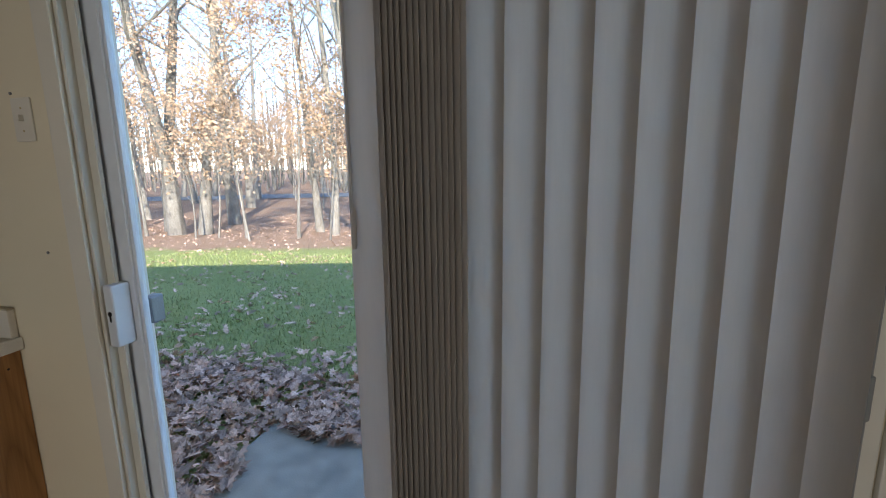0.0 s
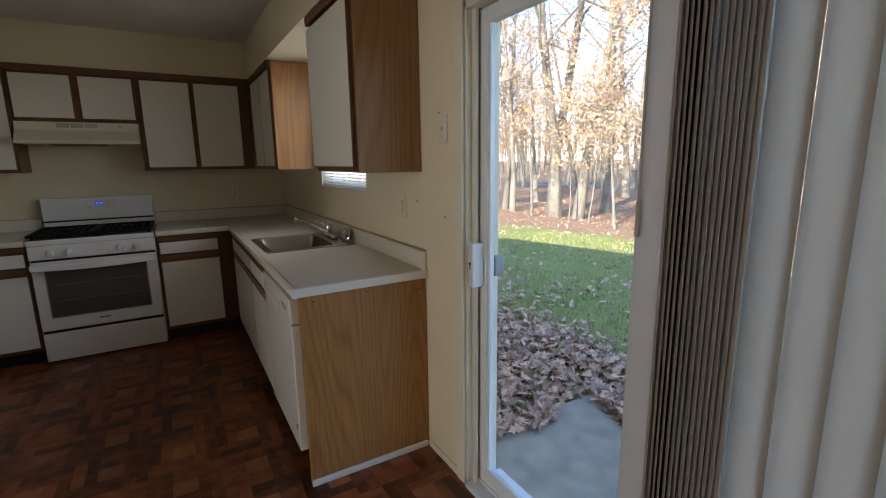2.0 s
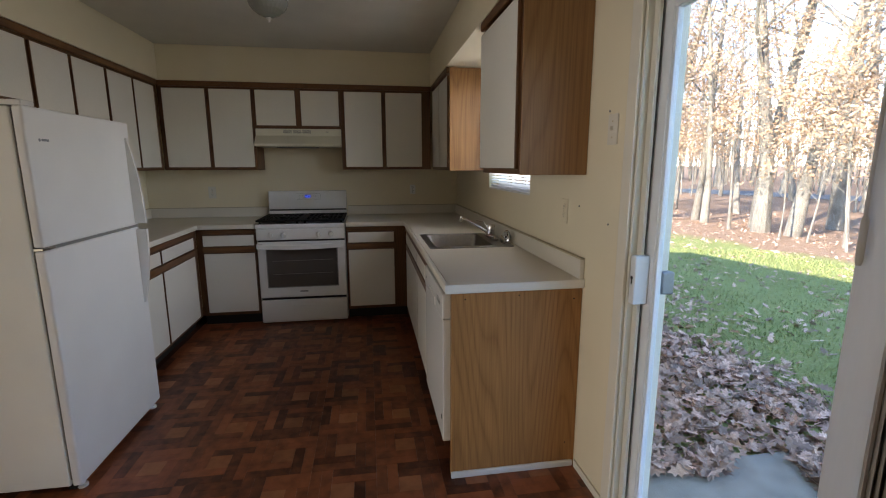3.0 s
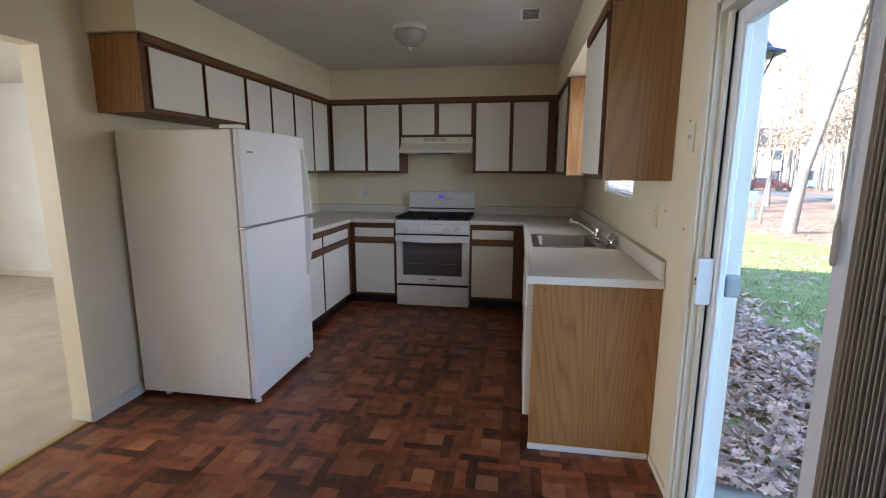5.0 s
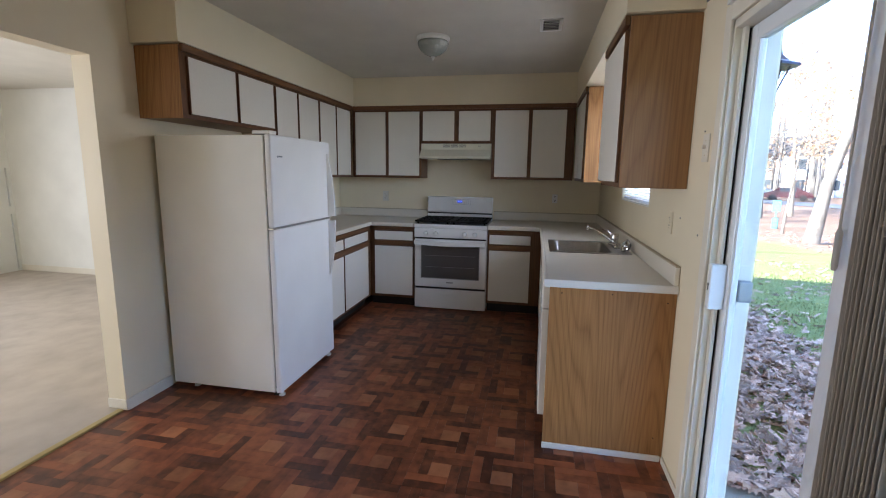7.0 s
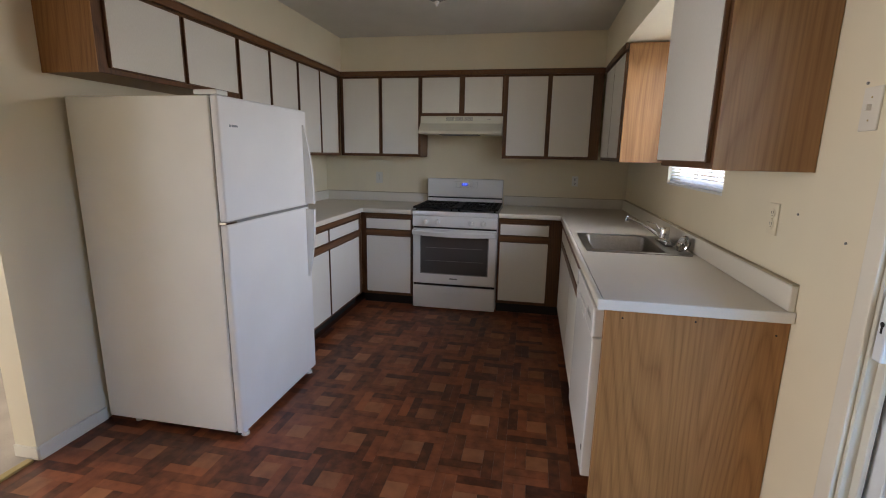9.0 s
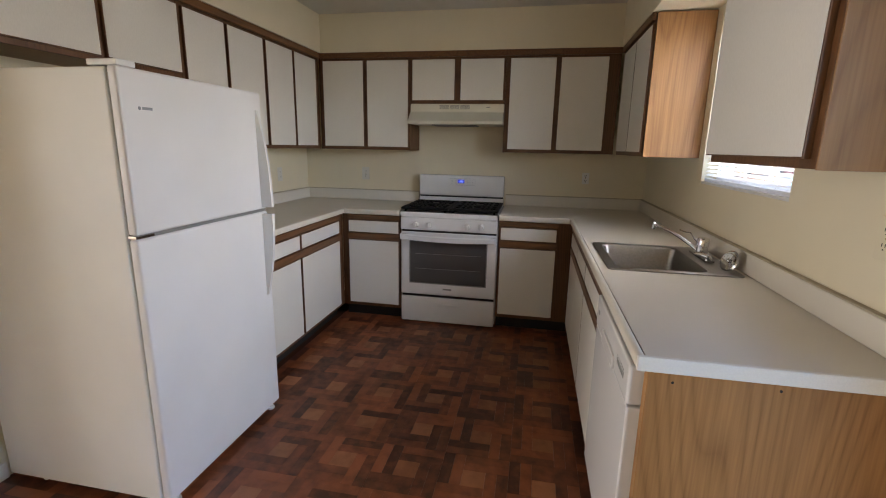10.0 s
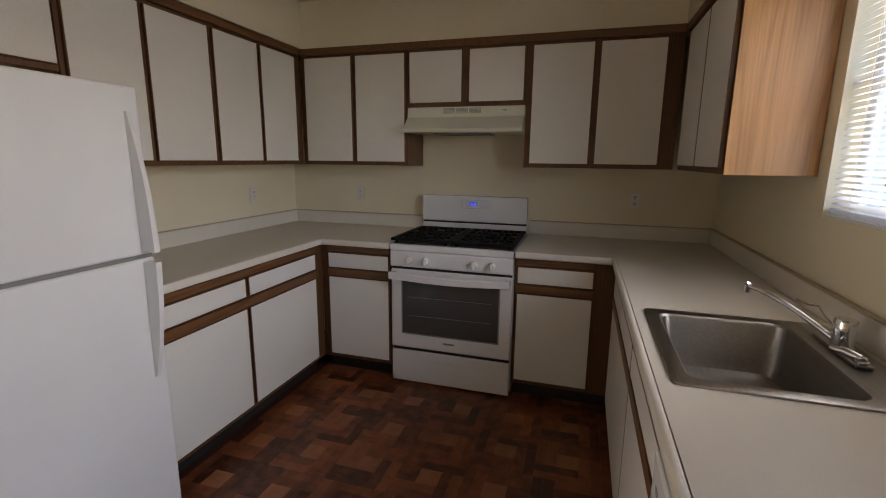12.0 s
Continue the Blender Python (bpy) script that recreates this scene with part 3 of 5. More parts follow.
# ---------------- range ----------------
def gas_range():
    y0, y1, xf, xb = -0.815, -0.053, -3.838, -4.47
    t = thing("gas_range", pose(xf, (y0 + y1) / 2, 0, 0, 0, 90), "white freestanding gas range with black cooktop", "stove")
    hw = (y1 - y0) / 2
    d = xf - xb
    part("body", blk(-hw, 0.03, 0.03, hw, d, 0.905, 0.004), M["enamel"], t)
    part("drawer", blk(-hw + 0.004, 0.0, 0.014, hw - 0.004, 0.0295, 0.222, 0.008, 3), M["enamel"], t, "white storage drawer")
    part("drawer_pull", blk(-0.095, -0.006, 0.150, 0.095, -0.0003, 0.172, 0.004), M["enamel"], t)
    # dark filler strip: the shade between drawer and oven door as colour
    part("drawer_gap", blk(-hw + 0.01, 0.012, 0.2225, hw - 0.01, 0.0295, 0.244), M["dark"], t)
    door = part("oven_door", blk(-hw + 0.004, -0.004, 0.2445, hw - 0.004, 0.0295, 0.752, 0.010, 3), M["enamel"], t, "white oven door")
    wb = bm_new()
    box(wb, -0.300, -0.0065, 0.345, 0.300, -0.0043, 0.690, 0.001, 1)
    pane = part("oven_window", wb, M["oven_glass"], door, "dark glass oven window")
    fr = bm_new()
    for a in ((-0.308, 0.337, 0.308, 0.3448), (-0.308, 0.6902, 0.308, 0.698), (-0.308, 0.3448, -0.3002, 0.6902), (0.3002, 0.3448, 0.308, 0.6902)):
        box(fr, a[0], -0.0062, a[1], a[2], -0.0043, a[3])
    part("window_rim", fr, M["gasket"], door)
    for z in (0.46, 0.58):
        part("oven_rack", tube(bm_new(), ((-0.26, -0.0068, z), (0.26, -0.0068, z + 0.004)), 0.0016, 6), M["rack"], pane)
    hb = bm_new()
    n = 14
    pts = [(-hw + 0.012 + (2 * hw - 0.024) * i / n, -0.052 - 0.012 * math.sin(math.pi * i / n), 0.722 - 0.010 * math.sin(math.pi * i / n)) for i in range(n + 1)]
    prof = [(-0.012, -0.020), (0.0, -0.024), (0.012, -0.018), (0.014, 0.0), (0.010, 0.018), (-0.004, 0.022), (-0.012, 0.014)]
    rows = [[hb.verts.new((p[0], p[1] + q[0], p[2] + q[1])) for q in prof] for p in pts]
    for r0, r1 in zip(rows, rows[1:]):
        for k in range(len(prof)):
            hb.faces.new((r0[k], r0[(k + 1) % len(prof)], r1[(k + 1) % len(prof)], r1[k]))
    hb.faces.new(rows[0])
    hb.faces.new(rows[-1][::-1])
    for s in (-1, 1):
        box(hb, s * (hw - 0.03) - 0.016, -0.045, 0.704, s * (hw - 0.03) + 0.016, -0.0042, 0.738, 0.004)
    part("oven_handle", hb, M["enamel"], door, "white bowed handle", True)
    part("badge", blk(-0.035, -0.0055, 0.292, 0.035, -0.0042, 0.304), M["gasket"], door, "small grey maker's mark")
    # dark filler strip: the shade under the control panel as colour
    part("panel_gap", blk(-hw + 0.01, 0.006, 0.7525, hw - 0.01, 0.0295, 0.768), M["dark"], t)
    cp = part("control_panel", blk(-hw + 0.002, -0.012, 0.7685, hw - 0.002, 0.0295, 0.868, 0.010, 3), M["enamel"], t, "white front control panel")
    for x in (-0.255, -0.150, 0.150, 0.255):
        k = lathe(bm_new(), (x, -0.012, 0.815), [(0.024, 0.0), (0.023, -0.010), (0.021, -0.022), (0.017, -0.027), (0.0, -0.028)][:4] + [(0.004, -0.0275)], 20, "y")
        box(k, x - 0.0055, -0.047, 0.793, x + 0.0055, -0.037, 0.837, 0.003)
        part("knob", k, M["enamel"], cp, "white burner knob", True)
    # cooktop
    part("cooktop", blk(-hw, -0.016, 0.8685, hw, d - 0.075, 0.908, 0.010, 3), M["enamel"], t, "white cooktop rim")
    part("burner_well", blk(-hw + 0.012, 0.016, 0.9082, hw - 0.012, d - 0.085, 0.9125, 0.002), M["black"], t, "black recessed cooktop")
    for x in (-0.19, 0.19):
        for y in (0.15, 0.40):
            part("burner", lathe(bm_new(), (x, y, 0.9127), [(0.050, 0), (0.050, 0.010), (0.036, 0.012), (0.036, 0.020), (0.030, 0.023), (0.004, 0.024)], 20), M["iron"], t, "black gas burner cap")
    for s in (-1, 1):
        g = bm_new()
        gx0, gx1 = (0.003, hw - 0.004) if s > 0 else (-hw + 0.004, -0.003)
        gy0, gy1 = -0.004, d - 0.09
        # broad sloping border, cross bars and fingers round each burner
        for y in (gy0, gy1 - 0.030, (gy0 + gy1) / 2 - 0.018):
            box(g, gx0, y, 0.928, gx1, y + (0.036 if y > gy0 else 0.030), 0.945, 0.005, 2)
        for x in (gx0, gx1 - 0.030):
            box(g, x, gy0 + 0.03, 0.9285, x + 0.030, gy1 - 0.03, 0.9447, 0.005, 2)
        for y in (0.15, 0.40):
            for k in range(-3, 4):
                if k:
                    x = s * 0.19 + k * 0.038
                    for w in (-1, 1):
                        ya, yb = sorted((y + w * (0.030 if abs(k) == 1 else 0.012), y + w * 0.115))
                        box(g, x - 0.007, ya, 0.930, x + 0.007, yb, 0.9440, 0.003, 1)
            box(g, gx0 + 0.02, y - 0.008, 0.9302, s * 0.19 - 0.035, y + 0.008, 0.9437, 0.003, 1)
            box(g, s * 0.19 + 0.035, y - 0.008, 0.9302, gx1 - 0.02, y + 0.008, 0.9437, 0.003, 1)
        for x in (gx0 + 0.03, gx1 - 0.03):
            for y in (gy0 + 0.025, gy1 - 0.02):
                box(g, x - 0.008, y - 0.006, 0.9127, x + 0.008, y + 0.006, 0.935)
        part("grate", g, M["iron"], t, "black cast-iron grate")
    # backguard
    bg = part("backguard", blk(-hw + 0.006, d - 0.060, 0.985, hw - 0.006, d, 1.165, 0.010, 3), M["enamel"], t, "white backguard with blue display")
    part("backguard_foot", blk(-hw + 0.006, d - 0.052, 0.9085, hw - 0.006, d, 0.972, 0.003), M["enamel"], t)
    part("backguard_vent", blk(-hw + 0.012, d - 0.046, 0.9722, hw - 0.012, d - 0.004, 0.9848), M["dark"], t, "black vent slot")
    part("display", blk(-0.028, d - 0.0616, 1.098, 0.028, d - 0.0602, 1.126), M["display"], bg, "blue lit clock display")
    dg = bm_new()
    for x in (-0.016, -0.006, 0.006, 0.016):
        for z in (1.105, 1.112, 1.118):
            box(dg, x - 0.003, d - 0.0624, z - 0.001, x + 0.003, d - 0.0618, z + 0.001)
    part("digits", dg, M["digits"], bg)
    ov = bm_new()
    for a in ((-0.105, 1.080, 0.125, 1.0812), (-0.105, 1.1365, 0.125, 1.1377), (0.1238, 1.0812, 0.125, 1.1365)):
        box(ov, a[0], d - 0.0610, a[1], a[2], d - 0.0602, a[3])
    for x in (-0.08, -0.045, 0.06, 0.08, 0.10):
        for z in (1.092, 1.106, 1.120):
            box(ov, x - 0.004, d - 0.0610, z - 0.0015, x + 0.004, d - 0.0602, z + 0.0015)
    part("key_marks", ov, M["gasket"], bg, "thin grey key markings")
    for x in (-hw + 0.04, hw - 0.04):
        for y in (0.06, d - 0.06):
            part("foot", lathe(bm_new(), (x, y, 0.0), [(0.016, 0), (0.016, 0.03)], 12), M["dark"], t)
    return t


gas_range()


def range_hood():
    y0, y1 = -0.832, -0.074
    t = thing("range_hood", pose(FX, (y0 + y1) / 2, 1.583, 0, 0, 90), "almond enamel range hood under the short cabinet", "range hood")
    hw = (y1 - y0) / 2
    d = FX - W - 0.004
    b = bm_new()
    prof = [(-0.010, 0.160), (-0.010, 0.098), (-0.105, 0.020), (-0.105, 0.0), (d, 0.0), (d, 0.160)]
    l = [b.verts.new((-hw, p[0], p[1])) for p in prof]
    r = [b.verts.new((hw, p[0], p[1])) for p in prof]
    for k in range(len(prof)):
        b.faces.new((l[k], l[(k + 1) % 6], r[(k + 1) % 6], r[k]))
    b.faces.new(l[::-1])
    b.faces.new(r)
    bmesh.ops.bevel(b, geom=list(b.edges), offset=0.003, segments=2, affect="EDGES")
    part("shell", b, M["almond"], t)
    for x in (-0.10, -0.015, 0.07):
        vent = part("vent", blk(x - 0.037, -0.0118, 0.120, x + 0.037, -0.0102, 0.150), M["gasket"], t, "louvred vent")
        for i in range(4):
            part("louvre", blk(x - 0.036, -0.0145, 0.1225 + i * 0.007, x + 0.036, -0.0119, 0.1255 + i * 0.007), M["almond"], vent)
    part("switch", blk(0.155, -0.014, 0.128, 0.168, -0.0102, 0.142, 0.001), M["almond"], t)
    part("switch", blk(0.195, -0.014, 0.128, 0.208, -0.0102, 0.142, 0.001), M["almond"], t)
    part("badge", blk(0.24, -0.0112, 0.132, 0.27, -0.0102, 0.137), M["gasket"], t)
    part("filter", blk(-0.20, -0.02, -0.008, 0.16, 0.20, -0.0003, 0.002), M["gasket"], t, "greasy grey filter")


range_hood()


# ---------------- refrigerator ----------------
def refrigerator():
    x0, x1, yb, yf, h = -2.487, -1.706, -1.890, -1.158, 1.634
    t = thing("refrigerator", pose((x0 + x1) / 2, yf, 0, 0, 0, 180), "white top-freezer refrigerator against the wall", "refrigerator")
    hw = (x1 - x0) / 2
    part("body", blk(-hw, 0.0, 0.035, hw, yf - yb, h, 0.006, 3), M["fridge_side"], t, "cream-white cabinet side")
    part("gasket", blk(-hw + 0.012, -0.008, 0.06, hw - 0.012, -0.0003, h - 0.008), M["gasket"], t, "grey door gasket")
    low = part("door", blk(-hw, -0.046, 0.034, hw, -0.0083, 1.076, 0.012, 4), M["fridge_front"], t, "white lower door", True)
    top = part("freezer_door", blk(-hw, -0.046, 1.090, hw, -0.0083, h + 0.004, 0.012, 4), M["fridge_front"], t, "white freezer door", True)
    part("split_trim", blk(-hw + 0.003, -0.038, 1.0765, hw - 0.003, -0.0085, 1.0895), M["gasket"], t, "grey gap between doors")

    def handle(z_near, z_far, parent):
        b = bm_new()
        n = 14
        rows = []
        for i in range(n + 1):
            s = i / n
            z = z_near + (z_far - z_near) * s
            out = 0.006 + 0.046 * (1 - s ** 2.4)
            wd = 0.028 - 0.008 * s
            x = hw - 0.034 - 0.010 * s
            rows.append([b.verts.new(p) for p in ((x - wd / 2, -0.046, z), (x - wd / 2 + 0.003, -0.046 - out, z), (x + wd / 2 - 0.003, -0.046 - out, z), (x + wd / 2, -0.046, z))])
        for r0, r1 in zip(rows, rows[1:]):
            for k in range(4):
                b.faces.new((r0[k], r0[(k + 1) % 4], r1[(k + 1) % 4], r1[k]))
        b.faces.new(rows[0])
        b.faces.new(rows[-1][::-1])
        bmesh.ops.bevel(b, geom=[e for e in b.edges if e.is_manifold and e.calc_face_angle(0) > 0.7], offset=0.003, segments=2, affect="EDGES")
        part("handle", b, M["enamel"], parent, "long white arched handle", True)

    handle(1.100, 1.556, top)
    handle(1.066, 0.650, low)
    lg = bm_new()
    lathe(lg, (-hw + 0.072, -0.0462, 1.512), [(0.006, 0), (0.006, -0.0012), (0.004, -0.0015)], 16, "y")
    box(lg, -hw + 0.084, -0.0480, 1.508, -hw + 0.125, -0.0459, 1.517)
    part("badge", lg, M["grey"], top, "small grey metal badge")
    part("hinge_cover", blk(-hw + 0.01, -0.040, h + 0.0045, -hw + 0.085, 0.075, h + 0.026, 0.006, 3), M["enamel"], t, "white hinge cover")
    part("centre_hinge", blk(-hw - 0.003, -0.044, 1.078, -hw + 0.075, -0.0095, 1.0885, 0.002), M["chrome"], t, "chrome hinge between the doors")
    part("grille", blk(-hw + 0.02, -0.010, 0.010, hw - 0.02, 0.02, 0.0445), M["dark"], t, "dark toe grille")
    for x in (-hw + 0.05, hw - 0.05):
        for y in (-0.02, 0.60):
            part("foot", lathe(bm_new(), (x, y, 0.0), [(0.020, 0), (0.020, 0.012), (0.010, 0.014), (0.010, 0.036)], 14), M["plate_white"], t, "levelling foot")


refrigerator()


# ---------------- dishwasher ----------------
def dishwasher():
    x0, x1 = -2.195, -1.582
    t = thing("dishwasher", pose((x0 + x1) / 2, 0.518, 0), "white built-in dishwasher under the counter end", "dishwasher")
    hw = (x1 - x0) / 2 - 0.002
    part("body", blk(-hw, 0.002, 0.10, hw, 0.55, 0.866), M["gasket"], t)
    # shade under the door put into the near-black toe kick colour
    part("toe_kick", blk(-hw, 0.05, 0.0, hw, 0.07, 0.0995), M["dark"], t, "recessed toe kick with its shade in the dark colour")
    part("door", blk(-hw, -0.050, 0.158, hw, 0.0015, 0.742, 0.006, 3), M["enamel"], t, "white door")
    cp = part("control_panel", blk(-hw, -0.053, 0.746, hw, 0.0015, 0.862, 0.010, 3), M["enamel"], t, "white control panel with pocket handle")
    part("pocket_handle", blk(-0.11, -0.060, 0.752, 0.11, -0.0533, 0.796, 0.006, 3), M["enamel"], cp)
    ks = bm_new()
    for i in range(6):
        box(ks, 0.15 + i * 0.018, -0.0542, 0.795, 0.160 + i * 0.018, -0.0532, 0.812)
        box(ks, 0.15 + i * 0.018, -0.0542, 0.818, 0.158 + i * 0.018, -0.0532, 0.821)
    part("buttons", ks, M["gasket"], cp, "small grey printed buttons")
    part("latch_mark", blk(-hw + 0.05, -0.0542, 0.80, -hw + 0.075, -0.0532, 0.815), M["gasket"], cp)
    part("vent", lathe(bm_new(), (hw - 0.035, -0.0503, 0.265), [(0.012, 0), (0.012, -0.001), (0.003, -0.0011)], 14, "y"), M["dark"], t, "small dark plug")


dishwasher()


# ---------------- sink and faucet ----------------
def sink():
    t = thing("sink", pose((SKX0 + SKX1) / 2, (SKY0 + SKY1) / 2, CT), "stainless steel drop-in kitchen sink", "sink")
    hx, hy = (SKX1 - SKX0) / 2 + 0.018, (SKY1 - SKY0) / 2 + 0.018
    bx, by0, by1, dep = hx - 0.045, -hy + 0.045, hy - 0.125, -0.165

    def loop(b, ax, y0, y1, r, z):
        pts = []
        for cx, cy, a0 in ((ax - r, y1 - r, 0), (-ax + r, y1 - r, 90), (-ax + r, y0 + r, 180), (ax - r, y0 + r, 270)):
            for k in range(6):
                a = radians(a0 + k * 18)
                pts.append(b.verts.new((cx + r * math.cos(a), cy + r * math.sin(a), z)))
        return pts

    def skin(b, loops):
        for l0, l1 in zip(loops, loops[1:]):
            for k in range(24):
                b.faces.new((l0[k], l0[(k + 1) % 24], l1[(k + 1) % 24], l1[k]))

    b = bm_new()
    skin(b, [loop(b, hx, -hy, hy, 0.020, 0.0004), loop(b, hx, -hy, hy, 0.020, 0.006), loop(b, hx - 0.008, -hy + 0.008, hy - 0.008, 0.018, 0.008),
             loop(b, bx + 0.006, by0 - 0.006, by1 + 0.006, 0.036, 0.005)])
    part("rim", b, M["steel"], t, "flat steel rim and faucet deck", True)
    b = bm_new()
    ls = [loop(b, bx + 0.006, by0 - 0.006, by1 + 0.006, 0.036, 0.005), loop(b, bx, by0, by1, 0.036, -0.002), loop(b, bx - 0.012, by0 + 0.012, by1 - 0.012, 0.05, dep + 0.03),
          loop(b, bx - 0.022, by0 + 0.022, by1 - 0.022, 0.05, dep + 0.008), loop(b, bx - 0.045, by0 + 0.045, by1 - 0.045, 0.05, dep)]
    skin(b, ls)
    b.faces.new(ls[-1])
    part("bowl", b, M["steel"], t, "deep brushed bowl", True)
    part("drain", lathe(bm_new(), (0, (by0 + by1) / 2, dep + 0.0005), [(0.045, 0), (0.045, 0.003), (0.03, 0.001), (0.004, 0.0012)], 20), M["chrome"], t, "chrome drain")


sink()


def faucet():
    t = thing("faucet", pose(-2.708, 0.985, CT + 0.0066), "chrome single-lever kitchen faucet on the sink deck", "faucet")
    b = bm_new()
    box(b, -0.115, -0.020, 0.0, 0.115, 0.020, 0.0103, 0.004, 3)
    part("base_plate", b, M["steel"], t, "dull steel base plate")
    part("body", lathe(bm_new(), (0, 0, 0.0103), [(0.029, 0), (0.029, 0.006), (0.025, 0.009), (0.025, 0.040), (0.0235, 0.0415), (0.0235, 0.0435), (0.0265, 0.045), (0.027, 0.076), (0.024, 0.083), (0.006, 0.085)], 24), M["chrome"], t, smooth=True)
    d = Vector((-0.78, -0.62, 0)).normalized()
    pts, n = [], 12
    for i in range(n + 1):
        s = i / n
        pts.append(d * (0.022 + 0.246 * s) + Vector((0, 0, 0.030 + 0.082 * (1.5 * s - 0.5 * s ** 2.6))))
    sp = tube(bm_new(), pts, [0.0088 - 0.0015 * i / n for i in range(n + 1)], 10)
    e = pts[-1]
    tube(sp, (e + Vector((0, 0, 0.009)), e + d * 0.004 + Vector((0, 0, 0.004)), e + d * 0.006 + Vector((0, 0, -0.020))), [0.008, 0.0105, 0.0105], 14)
    part("spout", sp, M["chrome"], t, "long arched spout", True)
    part("lever", tube(bm_new(), ((-0.020, -0.008, 0.062), (-0.040, -0.026, 0.080), (-0.056, -0.040, 0.106), (-0.074, -0.056, 0.104), (-0.100, -0.078, 0.110)), [0.0038, 0.003, 0.0028, 0.0028, 0.0034], 8), M["chrome"], t, "thin wire lever", True)
    sb = bm_new()
    lathe(sb, (0.105, -0.005, 0.0103), [(0.017, 0), (0.017, 0.008), (0.012, 0.010), (0.012, 0.018), (0.004, 0.02)], 16)
    tube(sb, ((0.105, -0.005, 0.024), (0.075, -0.03, 0.030), (0.05, -0.045, 0.026)), [0.010, 0.012, 0.008], 10)
    part("side_sprayer", sb, M["chrome"], t, "small chrome side sprayer", True)


faucet()


def strainer():
    t = thing("sink_strainer", pose(-2.475, 1.018, CT + 0.0066 + 0.040, 68, 0, 20), "round steel sink strainer leaning on the backsplash", "strainer")
    part("rim", lathe(bm_new(), (0, 0, 0), [(0.044, 0.0), (0.046, 0.004), (0.040, 0.008), (0.034, 0.006)], 24), M["chrome"], t, smooth=True)
    part("basket", lathe(bm_new(), (0, 0, -0.024), [(0.006, 0.0), (0.028, 0.001), (0.033, 0.024), (0.034, 0.029)], 24), M["steel"], t, smooth=True)
    part("post", lathe(bm_new(), (0, 0, -0.022), [(0.004, 0), (0.004, 0.03), (0.008, 0.034), (0.003, 0.038)], 12), M["chrome"], t, smooth=True)


strainer()

# ---------------- kitchen window with its mini blind ----------------
win = tagged(new("window_1"), "white kitchen window over the sink", "window", kind="structure")
b = bm_new()
fy0, fy1 = N + 0.075, N + 0.13
for q in ((WX0, WZ0, WX1, WZ0 + 0.045), (WX0, WZ1 - 0.045, WX1, WZ1), (WX0, WZ0 + 0.045, WX0 + 0.045, WZ1 - 0.045), (WX1 - 0.045, WZ0 + 0.045, WX1, WZ1 - 0.045),
          (WX0 + 0.045, 1.655, WX1 - 0.045, 1.695)):
    box(b, q[0], fy0, q[1], q[2], fy1, q[3], 0.003, 1)
part("window_frame", b, M["vinyl"], win)
for z0, z1 in ((WZ0 + 0.0455, 1.6545), (1.6955, WZ1 - 0.0455)):
    p = part("pane", blk(WX0 + 0.0455, N + 0.100, z0, WX1 - 0.0455, N + 0.104, z1), M["glass"], win)
    p.visible_shadow = False
b = bm_new()
for x in (WX0 + 0.30, WX0 + 0.60):
    box(b, x - 0.008, N + 0.094, WZ0 + 0.046, x + 0.008, N + 0.0995, 1.654)
part("muntin", b, M["vinyl"], win)
part("window_sill", blk(WX0 + 0.001, N + 0.002, WZ0 + 0.0003, WX1 - 0.001, fy0 - 0.001, WZ0 + 0.012), M["white_trim"], win)

blind = thing("mini_blind", pose((WX0 + WX1) / 2, N + 0.025, WZ0), "white horizontal mini blind, lowered with slats tilted open", "blind")
hw = (WX1 - WX0) / 2 - 0.012
part("headrail", blk(-hw, -0.014, WZ1 - WZ0 - 0.034, hw, 0.014, WZ1 - WZ0 - 0.002, 0.002), M["slat"], blind)
part("bottom_rail", blk(-hw, -0.012, 0.014, hw, 0.012, 0.032, 0.003), M["slat"], blind)
b = bm_new()
ns = 5
rowa = [(-0.0125 + 0.025 * i / ns, 0.0022 * math.sin(math.pi * i / ns)) for i in range(ns + 1)]
ca, sa = math.cos(radians(24)), math.sin(radians(24))
vs = [[b.verts.new((x, p * ca - q * sa, p * sa + q * ca)) for p, q in rowa] for x in (-hw + 0.002, hw - 0.002)]
for i in range(ns):
    b.faces.new((vs[0][i], vs[0][i + 1], vs[1][i + 1], vs[1][i]))
slat0 = part("slat", b, M["slat"], blind, smooth=True)
slat0.location = (0, 0, 0.050)
k = 1
while 0.050 + k * 0.0205 < WZ1 - WZ0 - 0.045:
    o = new("slat", slat0.data)
    o.parent, o.location = blind, (0, 0, 0.050 + k * 0.0205)
    k += 1
for x in (-hw + 0.12, 0.0, hw - 0.12):
    part("ladder_cord", tube(bm_new(), ((x, -0.0135, 0.03), (x, -0.0135, WZ1 - WZ0 - 0.03)), 0.0008, 5), M["slat"], blind)

# ---------------- sliding glass door ----------------
door = tagged(new("door_1"), "sliding glass patio door, closed, in a painted frame", "sliding door", kind="structure")
# casing on the wall
b = bm_new()
box(b, SL0 - 0.062, N - 0.016, 0.0, SL0 - 0.002, N - 0.0003, SLT + 0.062, 0.005, 2)
box(b, SL0 - 0.002, N - 0.016, SLT + 0.002, SL1 + 0.002, N - 0.0003, SLT + 0.062, 0.005, 2)
box(b, SL1 + 0.002, N - 0.016, 0.0, SL1 + 0.045, N - 0.0003, SLT + 0.062, 0.005, 2)
part("casing", b, M["trim"], door, "cream painted wooden casing")
